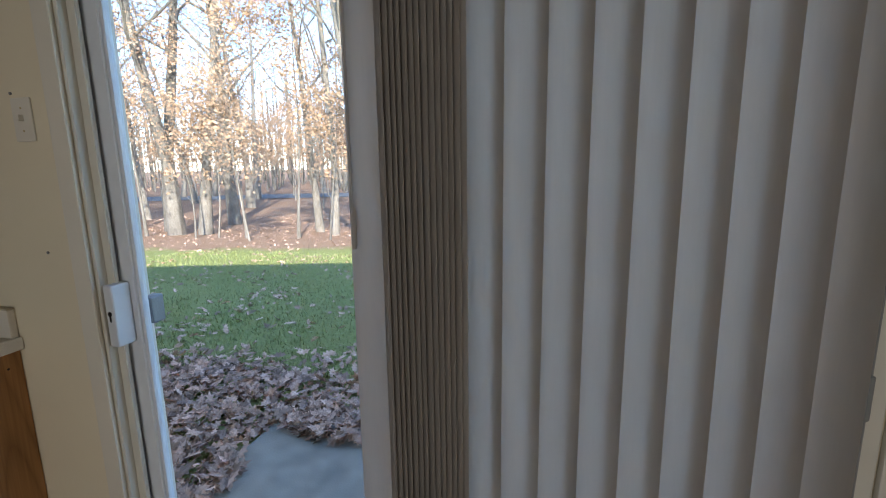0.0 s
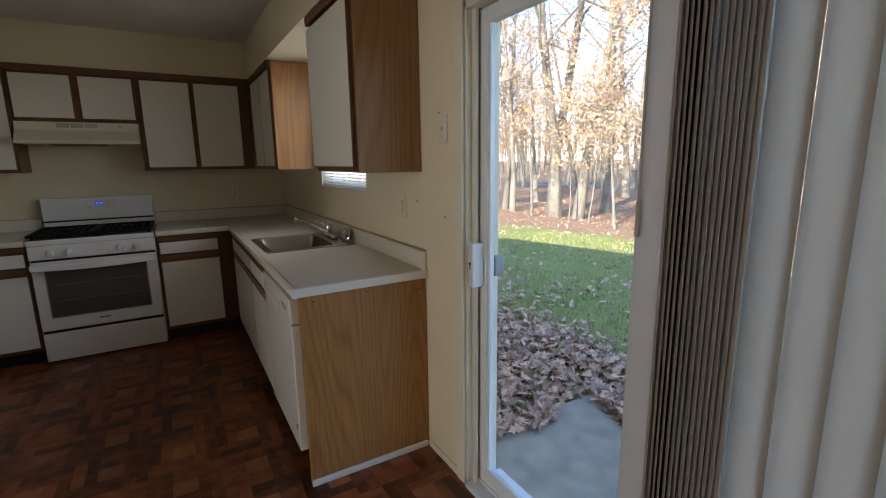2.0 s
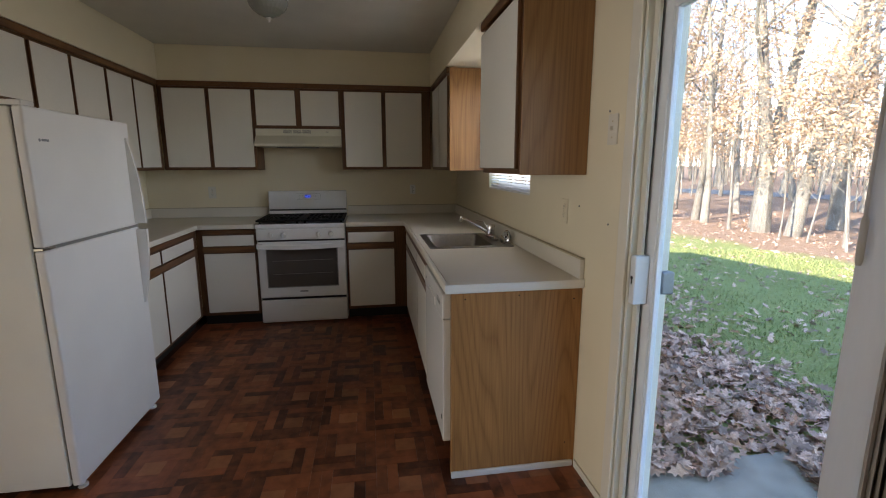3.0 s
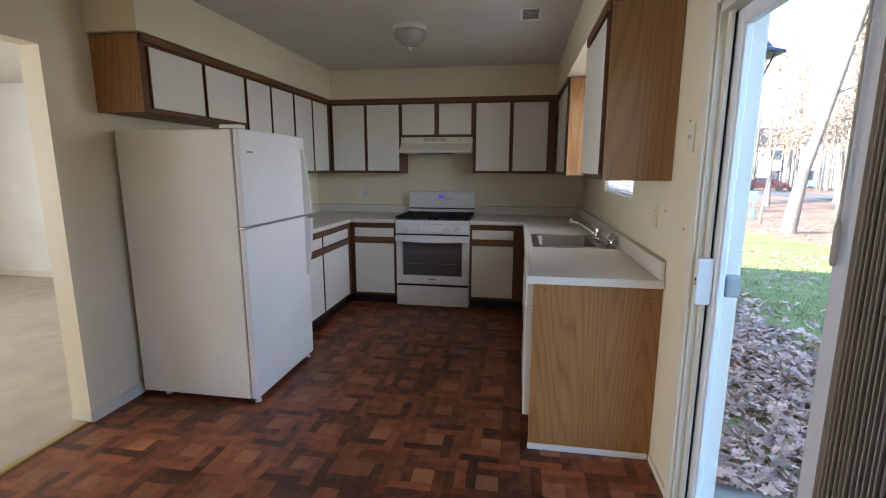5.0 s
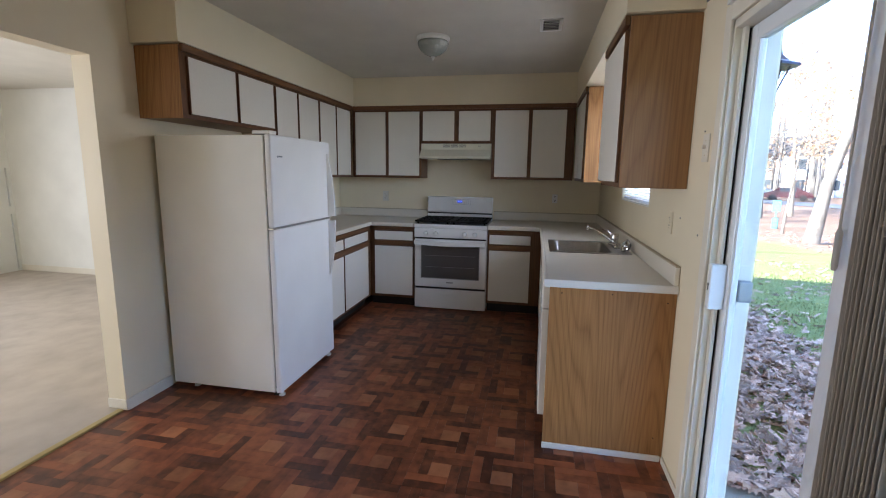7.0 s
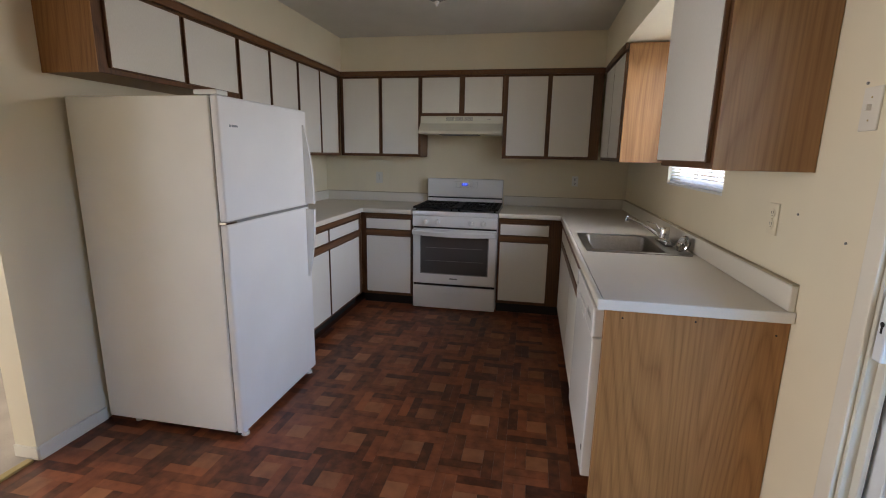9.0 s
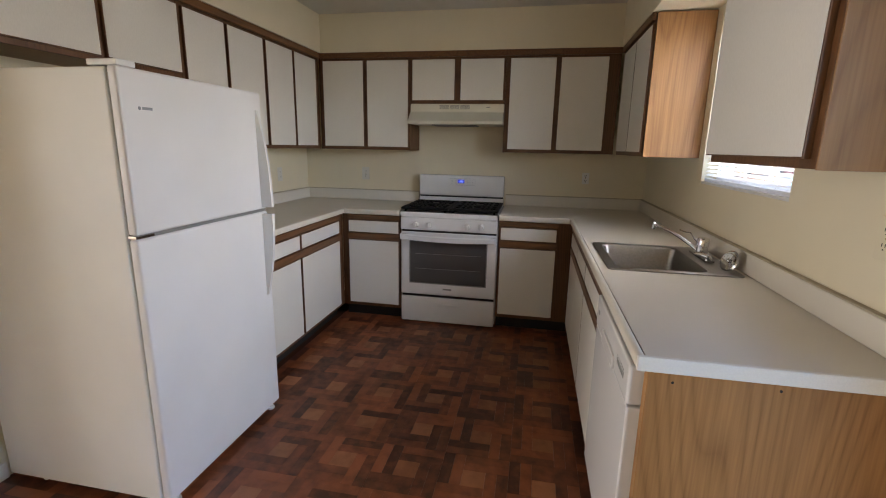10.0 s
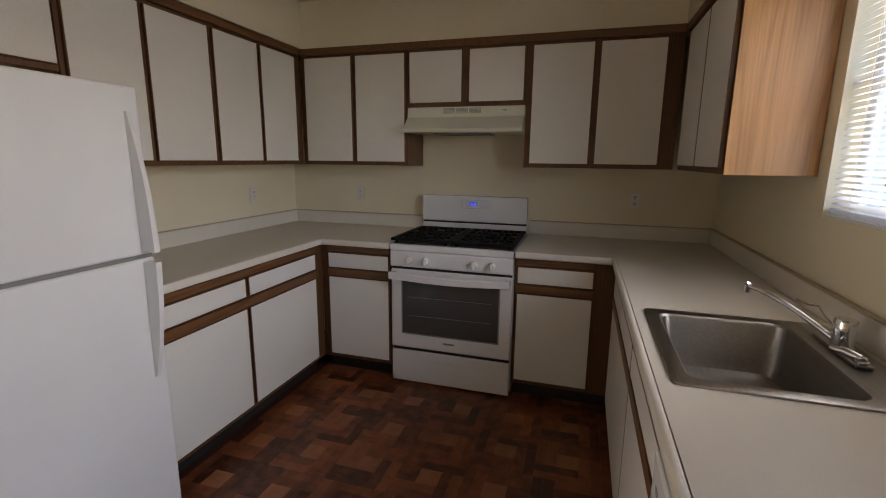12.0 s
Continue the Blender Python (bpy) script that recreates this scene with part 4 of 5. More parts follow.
# outer frame
b = bm_new()
box(b, SL0, N - 0.004, 0.0, SL0 + 0.012, N + 0.150, SLT, 0.002, 1)
box(b, SL0 + 0.012, N + 0.020, 0.0, SL0 + 0.040, N + 0.034, SLT - 0.03, 0.002, 1)
box(b, SL1 - 0.030, N - 0.004, 0.0, SL1, N + 0.150, SLT, 0.002, 1)
box(b, SL0, N - 0.004, SLT - 0.030, SL1, N + 0.150, SLT - 0.0003, 0.002, 1)
part("door_frame", b, M["stop"], door, "beige metal frame")
b = bm_new()
box(b, SL0 + 0.012, N - 0.02, -0.010, SL1 - 0.03, N + 0.175, 0.018, 0.003, 1)
for y in (0.045, 0.085, 0.125):
    box(b, SL0 + 0.012, N + y - 0.003, 0.018, SL1 - 0.03, N + y + 0.003, 0.030)
part("sill_track", b, M["vinyl"], door, "white door track")


def panel(name, x0, x1, y, label):
    b = bm_new()
    s = 0.058
    z0, z1 = 0.031, SLT - 0.032
    box(b, x0, y - 0.017, z0, x0 + s, y + 0.017, z1, 0.003, 1)
    box(b, x1 - s, y - 0.017, z0, x1, y + 0.017, z1, 0.003, 1)
    box(b, x0 + s, y - 0.017, z0, x1 - s, y + 0.017, z0 + 0.075, 0.003, 1)
    box(b, x0 + s, y - 0.017, z1 - 0.055, x1 - s, y + 0.017, z1, 0.003, 1)
    # inner bead
    for q in ((x0 + s, z0 + 0.075, x0 + s + 0.010, z1 - 0.055), (x1 - s - 0.010, z0 + 0.075, x1 - s, z1 - 0.055)):
        box(b, q[0], y - 0.010, q[1], q[2], y + 0.010, q[3])
    p = part(name, b, M["vinyl"], door, label)
    g = part("pane", blk(x0 + s + 0.001, y - 0.003, z0 + 0.076, x1 - s - 0.001, y + 0.003, z1 - 0.056), M["glass"], p)
    g.visible_shadow = False
    return p


sash = panel("sliding_panel", SL0 + 0.022, -0.262, N + 0.062, "white framed sliding glass panel")
panel("fixed_panel", -0.318, SL1 - 0.031, N + 0.105, "white framed fixed glass panel")
# dark filler strip in place of the shaded slit beside the sash
part("sash_gap", blk(SL0 + 0.0125, N + 0.036, 0.031, SL0 + 0.0215, N + 0.075, SLT - 0.033), M["dark"], door, "dark strip for the shade in the gap beside the panel")
b = bm_new()
box(b, SL0 + 0.030, N - 0.012, 0.918, SL0 + 0.062, N + 0.0445, 1.096, 0.006, 3)
part("handle", b, M["vinyl"], sash, "white pull handle with key slot")
b = bm_new()
lathe(b, (SL0 + 0.046, N - 0.0125, 1.015), [(0.007, 0.0), (0.007, -0.001), (0.002, -0.0012)], 12, "y")
box(b, SL0 + 0.0435, N - 0.0138, 0.992, SL0 + 0.0485, N - 0.0122, 1.012)
part("key_slot", b, M["dark"], sash)
b = bm_new()
box(b, SL0 + 0.052, N + 0.080, 0.958, SL0 + 0.088, N + 0.128, 1.040, 0.008, 3)
part("outside_handle", b, M["grey"], sash, "grey outside handle")

# ---------------- vertical blind ----------------
vb = thing("vertical_blind", pose(0, N - 0.008, 0.0), "beige vertical blind half drawn across the patio door", "blind")
VZ0, VZ1 = 0.03, 2.045
part("headrail", blk(SL0 - 0.02, -0.022, VZ1 + 0.004, SL1 + 0.04, 0.022, VZ1 + 0.040, 0.003), M["white_trim"], vb, "white headrail")


def vane_mesh(name, width, camber, parent, material=None):
    b = bm_new()
    n = 8
    f, k = [], []
    for i in range(n + 1):
        x = -width / 2 + width * i / n
        y = -camber * (1 - (2 * i / n - 1) ** 2)
        f.append((x, y))
    for z in (VZ0, VZ1):
        k.append([b.verts.new((x, y, z)) for x, y in f] + [b.verts.new((x, y + 0.0007, z)) for x, y in reversed(f)])
    m = len(k[0])
    for i in range(m):
        b.faces.new((k[0][i], k[0][(i + 1) % m], k[1][(i + 1) % m], k[1][i]))
    return part("vane", b, material or M["vane"], parent, smooth=True)


v0 = vane_mesh("vane", 0.104, -0.019, vb)
# one vane turned flat beside the wand, the drawn vanes, then the gathered ones edge on
places = [(-0.356, -0.012, 3.0)]
places += [(-0.1155 + 0.0815 * i, 0.0, -24.0 + random.uniform(-1.5, 1.5)) for i in range(9)]
places += [(-0.318 + 0.0131 * i, 0.0, 104.0 + random.uniform(-1.5, 1.5)) for i in range(14)]
for i, (x, y, a) in enumerate(places):
    o = v0 if i == 0 else new("vane", v0.data)
    o.parent = vb
    o.matrix_basis = pose(x, y, 0, 0, 0, a)
wand = bm_new()
tube(wand, ((-0.398, -0.022, VZ1 - 0.02), (-0.398, -0.022, 1.32)), 0.003, 8)
tube(wand, ((-0.398, -0.022, 1.32), (-0.397, -0.022, 1.31), (-0.397, -0.022, 1.235), (-0.397, -0.022, 1.225)), [0.003, 0.0065, 0.0065, 0.004], 10)
part("wand", wand, M["vane"], vb, "beige turning wand", True)
# worn pile strip on the frame behind
b = bm_new()
box(b, SL1 - 0.034, N - 0.0075, 0.03, SL1 - 0.030, N - 0.0045, SLT - 0.04)
box(b, SL1 - 0.040, N - 0.012, 0.93, SL1 - 0.026, N - 0.0045, 1.02, 0.003, 1)
part("pile_strip", b, M["gasket"], door, "frayed grey weather strip")


# ---------------- small fittings ----------------
def outlet(m, kind, material, label, category, half=0.035, slot=1.0):
    t = thing("wall_outlet" if kind == "outlet" else "light_switch", m, label, category)
    part("cover_plate", blk(-half, -0.006, -half * 1.643, half, -0.0003, half * 1.643, 0.003, 2), material, t)
    if kind == "outlet":
        for z in (-0.020, 0.020):
            s = part("socket", lathe(bm_new(), (0, -0.006, z), [(0.0165, 0), (0.0165, -0.002), (0.004, -0.0021)], 18, "y"), material, t)
            h = bm_new()
            for x in (-0.006, 0.006):
                box(h, x - 0.0012 * slot, -0.0085, z - 0.001, x + 0.0012 * slot, -0.0081, z + 0.008)
            lathe(h, (0, -0.0081, z - 0.008), [(0.0022 * slot, 0), (0.0022 * slot, -0.0004), (0.0005, -0.0005)], 8, "y")
            part("slots", h, M["dark"], s)
    else:
        part("toggle", blk(-0.005, -0.018, -0.004, 0.005, -0.006, 0.012, 0.001), material, t)
    for z in ((0.0,) if kind == "outlet" else (-0.03, 0.03)):
        part("screw", lathe(bm_new(), (0, -0.006, z), [(0.003, 0), (0.003, -0.0008), (0.001, -0.001)], 8, "y"), M["brass"], t)
    return t


outlet(pose(W, 0.620, 1.166, 0, 0, 90), "outlet", M["plate_white"], "white double wall outlet with dark slots", "outlet", 0.029, 2.0)
outlet(pose(W, -1.345, 1.153, 0, 0, 90), "outlet", M["plate"], "cream double wall outlet with cover plate", "outlet")
outlet(pose(-4.00, S, 1.153, 0, 0, 180), "outlet", M["plate"], "cream double wall outlet with cover plate", "outlet")
outlet(pose(-1.770, N, 1.195), "outlet", M["wall"], "cream painted wall outlet above the counter", "outlet")
outlet(pose(-1.365, N, 1.545), "switch", M["trim"], "cream painted light switch beside the door", "switch")
outlet(pose(LW, -5.05, 0.42, 0, 0, 90), "outlet", M["plate_white"], "white living room wall outlet", "outlet")


def ceiling_lamp():
    t = thing("ceiling_lamp", pose(-2.83, -0.405, H), "flush ceiling lamp with ribbed glass bowl, switched off", "ceiling lamp")
    part("canopy", lathe(bm_new(), (0, 0, 0), [(0.125, -0.0003), (0.127, -0.020), (0.118, -0.030), (0.090, -0.032)], 32), M["white_trim"], t, "white metal canopy", True)
    b = bm_new()
    rings = []
    for r, z in ((0.112, -0.032), (0.116, -0.050), (0.108, -0.075), (0.090, -0.100), (0.062, -0.122), (0.030, -0.136), (0.012, -0.139)):
        rings.append([b.verts.new((r * (1 + 0.018 * (k % 2)) * math.cos(2 * math.pi * k / 48), r * (1 + 0.018 * (k % 2)) * math.sin(2 * math.pi * k / 48), z)) for k in range(48)])
    for a, c in zip(rings, rings[1:]):
        for k in range(48):
            b.faces.new((a[k], a[(k + 1) % 48], c[(k + 1) % 48], c[k]))
    b.faces.new(rings[-1])
    part("shade", b, M["frosted"], t, "ribbed clear glass bowl")
    part("finial", lathe(bm_new(), (0, 0, -0.139), [(0.014, 0), (0.014, -0.008), (0.007, -0.012), (0.009, -0.020), (0.003, -0.028)], 14), M["white_trim"], t, "white finial", True)


ceiling_lamp()


def vent():
    t = thing("ceiling_vent", pose(-2.66, 0.46, H, 0, 0, 90), "small white ceiling air register", "vent")
    b = bm_new()
    for q in ((-0.075, -0.13, 0.075, -0.105), (-0.075, 0.105, 0.075, 0.13), (-0.075, -0.105, -0.052, 0.105), (0.052, -0.105, 0.075, 0.105)):
        box(b, q[0], q[1], -0.008, q[2], q[3], -0.0003, 0.002, 1)
    part("frame", b, M["white_trim"], t)
    part("backing", blk(-0.052, -0.105, -0.0015, 0.052, 0.105, -0.0004), M["gasket"], t)
    for i in range(6):
        part("slat", box(bm_new(), -0.050, -0.006, -0.0005, 0.050, 0.006, 0.0005, m=pose(0, -0.085 + i * 0.034, -0.006, 35)), M["white_trim"], t)


vent()


def bracket():
    t = thing("curtain_bracket", pose(-1.515, N, 2.195), "small dark curtain rod bracket with blue tape", "bracket")
    part("plate", blk(-0.022, -0.006, -0.03, 0.022, -0.0003, 0.03, 0.002), M["grey"], t)
    part("arm", tube(bm_new(), ((0, -0.006, 0.0), (0, -0.05, 0.004), (0, -0.062, 0.02)), 0.006, 8), M["grey"], t, smooth=True)
    part("tape", blk(-0.04, -0.0075, -0.012, 0.012, -0.0062, 0.014), M["tape"], t)


bracket()

# nail heads on the oak end panel and a few old nails in the wall
for y, z in ((1.055, 0.825), (0.56, 0.845), (1.045, 0.12), (0.80, 0.852)):
    t = thing("panel_nail", pose(-1.545, y, z, 0, 0, 90), "small dark nail head in the oak panel", "nail", "nails in the end panel")
    part("head", lathe(bm_new(), (0, 0, 0), [(0.0035, 0.0), (0.0035, -0.0008), (0.001, -0.001)], 10, "y"), M["dark"], t)
for x, z in ((-1.362, 1.18), (-1.40, 1.615), (-1.62, 1.23)):
    t = thing("wall_nail", pose(x, N, z), "small grey nail stuck in the painted wall", "nail", "nails in the wall")
    part("head", lathe(bm_new(), (0, 0, 0), [(0.004, 0.0), (0.004, -0.003), (0.001, -0.0035)], 10, "y"), M["gasket"], t)

# ---------------- outdoors ----------------


def ground_z(x, y):
    d = max(0.0, math.hypot(max(0.0, -1.6 - x) * 0.55, max(0.0, y - 2.2)))
    return -0.15 - 0.85 * min(1.0, d / 16.0)


def ground_material():
    """Lawn near the house turning into leaf litter under the trees."""
    m = bpy.data.materials.new("lawn_and_litter")
    m.use_nodes = True
    n, l = m.node_tree.nodes, m.node_tree.links
    b = n["Principled BSDF"]
    b.inputs["Roughness"].default_value = 0.95
    b.inputs["Specular IOR Level"].default_value = 0.1
    g = n.new("ShaderNodeNewGeometry")
    sep = n.new("ShaderNodeSeparateXYZ")
    l.new(g.outputs["Position"], sep.inputs[0])
    no = n.new("ShaderNodeTexNoise")
    no.inputs["Scale"].default_value, no.inputs["Detail"].default_value = 0.6, 6
    l.new(g.outputs["Position"], no.inputs[0])
    # wood edge: y - 0.25 x past about 11.5, uneven
    a = n.new("ShaderNodeMath")
    a.operation, a.inputs[1].default_value = "MULTIPLY_ADD", -0.22
    l.new(sep.outputs[0], a.inputs[0])
    l.new(sep.outputs[1], a.inputs[2])
    c = n.new("ShaderNodeMath")
    c.operation, c.inputs[1].default_value = "MULTIPLY_ADD", 3.0
    l.new(no.outputs[0], c.inputs[0])
    l.new(a.outputs[0], c.inputs[2])
    r = n.new("ShaderNodeMapRange")
    r.inputs[1].default_value, r.inputs[2].default_value = 12.6, 13.6
    l.new(c.outputs[0], r.inputs[0])
    fine = n.new("ShaderNodeTexNoise")
    fine.inputs["Scale"].default_value, fine.inputs["Detail"].default_value = 34, 8
    l.new(g.outputs["Position"], fine.inputs[0])

    def two(c1, c2):
        x = n.new("ShaderNodeMix")
        x.data_type = "RGBA"
        x.inputs[6].default_value, x.inputs[7].default_value = (*c1, 1), (*c2, 1)
        rr = n.new("ShaderNodeMapRange")
        rr.inputs[1].default_value, rr.inputs[2].default_value = 0.36, 0.64
        l.new(fine.outputs[0], rr.inputs[0])
        l.new(rr.outputs[0], x.inputs[0])
        return x.outputs[2]

    grass, litter = two((0.22, 0.26, 0.08), (0.32, 0.325, 0.13)), two((0.42, 0.275, 0.185), (0.25, 0.155, 0.10))
    mx = n.new("ShaderNodeMix")
    mx.data_type = "RGBA"
    l.new(r.outputs[0], mx.inputs[0])
    l.new(grass, mx.inputs[6])
    l.new(litter, mx.inputs[7])
    l.new(mx.outputs[2], b.inputs["Base Color"])
    bp = n.new("ShaderNodeBump")
    bp.inputs["Strength"].default_value, bp.inputs["Distance"].default_value = 0.9, 0.03
    l.new(fine.outputs[0], bp.inputs["Height"])
    l.new(bp.outputs[0], b.inputs["Normal"])
    return m


def grid(xs, ys):
    b = bm_new()
    rows = [[b.verts.new((x, y, ground_z(x, y) + (0.02 * noise.noise((x * 0.8, y * 0.8, 0)) if y > 2 else 0))) for x in xs] for y in ys]
    for r0, r1 in zip(rows, rows[1:]):
        for i in range(len(xs) - 1):
            b.faces.new((r0[i], r0[i + 1], r1[i + 1], r1[i]))
    return b


def steps(*spans):
    out = []
    for a, c, n in spans:
        out += [a + (c - a) * i / n for i in range(n)]
    return out + [spans[-1][1]]


gm = ground_material()
struct("ground", grid(steps((-900, -60, 6), (-60, 10, 100), (10, 900, 6)), steps((N + T, 50, 90), (50, 1500, 6))), gm, "lawn running into leaf-littered woods", "ground")
struct("ground_south", blk(-60, -80, -0.35, 60, LS - T - 0.02, -0.15), gm, "plain lawn behind the house", "ground")
struct("ground_west", blk(-60, LS - T, -0.35, W - T - 0.02, N + T - 0.002, -0.15), gm, "plain lawn beside the house", "ground")

b = bm_new()
box(b, -1.62, N + T, -0.30, 1.9, 2.42, -0.118, 0.012, 2)
struct("patio", b, M["concrete"], "weathered grey concrete patio slab", "patio")

# road far behind the trees
b = bm_new()
rp = [(-120, 8), (-60, 20), (-34, 32), (-8, 42), (30, 50), (90, 58)]
lv, rv = [], []
for i, p in enumerate(rp):
    q0, q1 = Vector((*rp[max(0, i - 1)], 0)), Vector((*rp[min(len(rp) - 1, i + 1)], 0))
    d = (q1 - q0).normalized()
    nrm = Vector((-d.y, d.x, 0))
    for lst, s in ((lv, 3.2), (rv, -3.2)):
        v = Vector((*p, 0)) + nrm * s
        lst.append(b.verts.new((v.x, v.y, -0.955)))
for i in range(len(rp) - 1):
    b.faces.new((lv[i], lv[i + 1], rv[i + 1], rv[i]))
struct("road", b, M["asphalt"], "grey asphalt road beyond the trees", "road")

# fallen oak leaves
OUT = [(0.0, -0.5), (0.10, -0.30), (0.26, -0.26), (0.13, -0.10), (0.36, 0.02), (0.15, 0.12), (0.30, 0.30), (0.10, 0.30), (0.0, 0.52),
       (-0.10, 0.30), (-0.30, 0.30), (-0.15, 0.12), (-0.36, 0.02), (-0.13, -0.10), (-0.26, -0.26), (-0.10, -0.30)]


def leaf_field(name, spots, rng, lift):
    """Curled lobed leaves, each an island."""
    verts, faces = [], []
    for x, y, z in spots:
        s = rng.uniform(0.065, 0.135)
        rot = Euler((rng.gauss(0, 0.45), rng.gauss(0, 0.45), rng.uniform(0, 6.28))).to_matrix()
        c1, c2 = rng.uniform(-0.6, 1.1), rng.uniform(-0.3, 0.7)
        o = Vector((x, y, z + rng.uniform(0.010, lift)))
        i0 = len(verts)
        verts.append(o)
        for u, v in OUT:
            verts.append(o + rot @ Vector((u * s * 0.85, v * s, s * (c1 * u * u + c2 * v * v))))
        m = len(OUT)
        for k in range(m):
            faces.append((i0, i0 + 1 + k, i0 + 1 + (k + 1) % m))
    me = bpy.data.meshes.new(name)
    me.from_pydata(verts, [], faces)
    me.materials.append(M["oakleaf"])
    return new(name, me)


rng = random.Random(7)
spots = []
while len(spots) < 9500:
    x, y = rng.uniform(-6.0, 2.6), rng.uniform(N + T + 0.05, 4.4)
    rag = 0.16 * noise.noise((x * 2.1, y * 2.1, 3.0))
    dx, dy = -1.52 - x, y - (2.28 + 0.10 * x * 0.3)
    inside = max(dx, dy) + rag
    if inside < -0.02:
        continue
    far = max(0.0, y - 2.86 + 0.35 * noise.noise((x, y, 9.0)))
    if rng.random() < math.exp(-far * 4.5):
        spots.append((x, y, max(ground_z(x, y), -0.118 if -1.62 < x < 1.9 and y < 2.42 else -9)))
tagged(leaf_field("fallen_leaves", spots, rng, 0.06), "thick drift of dry brown oak leaves beside the patio", "leaves", kind="stuff")
spots = []
while len(spots) < 2000:
    x, y = rng.uniform(-12, 1.5), 2.9 + 6.5 * rng.random() ** 1.6
    if noise.noise((x * 0.9, y * 0.9, 1.0)) + rng.uniform(-0.35, 0.35) > 0.12:
        spots.append((x, y, ground_z(x, y)))
tagged(leaf_field("scattered_leaves", spots, rng, 0.025), "scattered dry oak leaves on the lawn", "leaves", kind="stuff")
spots = [(rng.uniform(-22, 6), 0, 0) for _ in range(4500)]
spots = [(x, y, ground_z(x, y)) for x, y in ((p[0], rng.uniform(10.5, 24) + 0.22 * p[0] + 0.5) for p in spots)]
tagged(leaf_field("forest_litter", spots, rng, 0.05), "dry leaf litter under the trees", "leaves", kind="stuff")

# grass blades near the house
gv, gf = [], []
while len(gf) < 26000:
    x, y = rng.uniform(-9, 1.5), rng.uniform(2.9, 9.5)
    if rng.random() > math.exp(-(y - 3) * 0.18):
        continue
    z = ground_z(x, y)
    a, h, w_ = rng.uniform(0, 6.28), rng.uniform(0.025, 0.06), 0.004 + 0.0008 * y
    i0 = len(gv)
    gv += [(x - w_ * math.cos(a), y - w_ * math.sin(a), z), (x + w_ * math.cos(a), y + w_ * math.sin(a), z), (x + rng.uniform(-0.03, 0.03), y + rng.uniform(-0.03, 0.03), z + h)]
    gf.append((i0, i0 + 1, i0 + 2))
me = bpy.data.meshes.new("grass")
me.from_pydata(gv, [], gf)
me.materials.append(mat("grass_blade", (0.23, 0.27, 0.08), 0.8, color2=(0.32, 0.325, 0.13), scale=3, island=0.35))
tagged(new("grass", me), "short green lawn grass", "grass", kind="stuff")


# trees
def make_tree(rng, height, radius, leafy, lean=0.03):
    """Trunk with limbs as one mesh, hanging dry leaves as another."""
    tb, lv, lf = bm_new(), [], []

    def leaves(p, count, spread):
        for _ in range(int(count) + (rng.random() < count % 1)):
            o = p + Vector((rng.gauss(0, spread), rng.gauss(0, spread), rng.gauss(0, spread)))
            s = rng.uniform(0.035, 0.075)
            r = Euler((rng.uniform(0, 6.28), rng.uniform(0, 6.28), rng.uniform(0, 6.28))).to_matrix()
            i0 = len(lv)
            lv.extend(o + r @ Vector(q) for q in ((-s * 0.5, 0, 0), (0, -s, s * 0.2), (s * 0.5, 0, 0), (0, s, s * 0.2)))
            lf.append((i0, i0 + 1, i0 + 2, i0 + 3))

    def limb(p, d, length, r, level):
        n = 7 if level == 0 else 4
        pts, rs = [p.copy()], [r * (1.35 if level == 0 else 1)]
        q, dd = p.copy(), d.copy()
        for i in range(1, n + 1):
            wob = 0.05 if level == 0 else 0.22
            dd = (dd + Vector((rng.gauss(0, wob), rng.gauss(0, wob), rng.gauss(0, wob * 0.5) + (0.06 if level else 0.02)))).normalized()
            q = q + dd * (length / n)
            pts.append(q.copy())
            rs.append(max(0.004, r * (1 - 0.82 * i / n)))
        tube(tb, pts, rs, (9, 5, 4, 3)[level], cap=False)
        if level >= 3:
            leaves(pts[-1], leafy, 0.16)
            return
        cnt = (13, 6, 4)[level]
        for k in range(cnt):
            s = (0.30 + 0.70 * (k + rng.random()) / cnt) if level == 0 else (0.25 + 0.75 * (k + rng.random()) / cnt)
            i = min(n - 1, int(s * n))
            base = pts[i].lerp(pts[i + 1], s * n - i)
            a = rng.uniform(0, 6.28)
            side = Vector((math.cos(a), math.sin(a), rng.uniform(0.05, 0.8))).normalized()
            nd = (side + dd * rng.uniform(0.0, 0.7)).normalized()
            limb(base, nd, length * rng.uniform(0.22, 0.40) * (1 if level == 0 else 1.25), rs[i] * rng.uniform(0.28, 0.45), level + 1)
        if level == 2:
            leaves(pts[-1], leafy, 0.2)

    limb(Vector((0, 0, -0.1)), Vector((rng.gauss(0, lean), rng.gauss(0, lean), 1)).normalized(), height, radius, 0)
    lm = bpy.data.meshes.new("crown")
    lm.from_pydata(lv, [], lf)
    lm.materials.append(M["tanleaf"])
    return tb, lm


def tree_kind(rng, height, radius, leafy, label):
    t = thing("tree", pose(0, 0, 0), label, "tree", "trees behind the lawn")
    tb, lm = make_tree(rng, height, radius, leafy)
    part("trunk", tb, M["bark"], t, smooth=True)
    c = new("crown", lm)
    c.parent = t
    return t


TALL = "tall bare oak with pale trunk and few dry leaves"
kinds = [tree_kind(rng, 17, 0.23, 3.0, TALL), tree_kind(rng, 15, 0.19, 4.5, TALL), tree_kind(rng, 13, 0.13, 5.0, "slim bare oak with some dry leaves"),
         tree_kind(rng, 6.5, 0.05, 7.0, "young oak sapling with tan dry leaves"), tree_kind(rng, 4.0, 0.03, 2.5, "small sapling with tan dry leaves")]
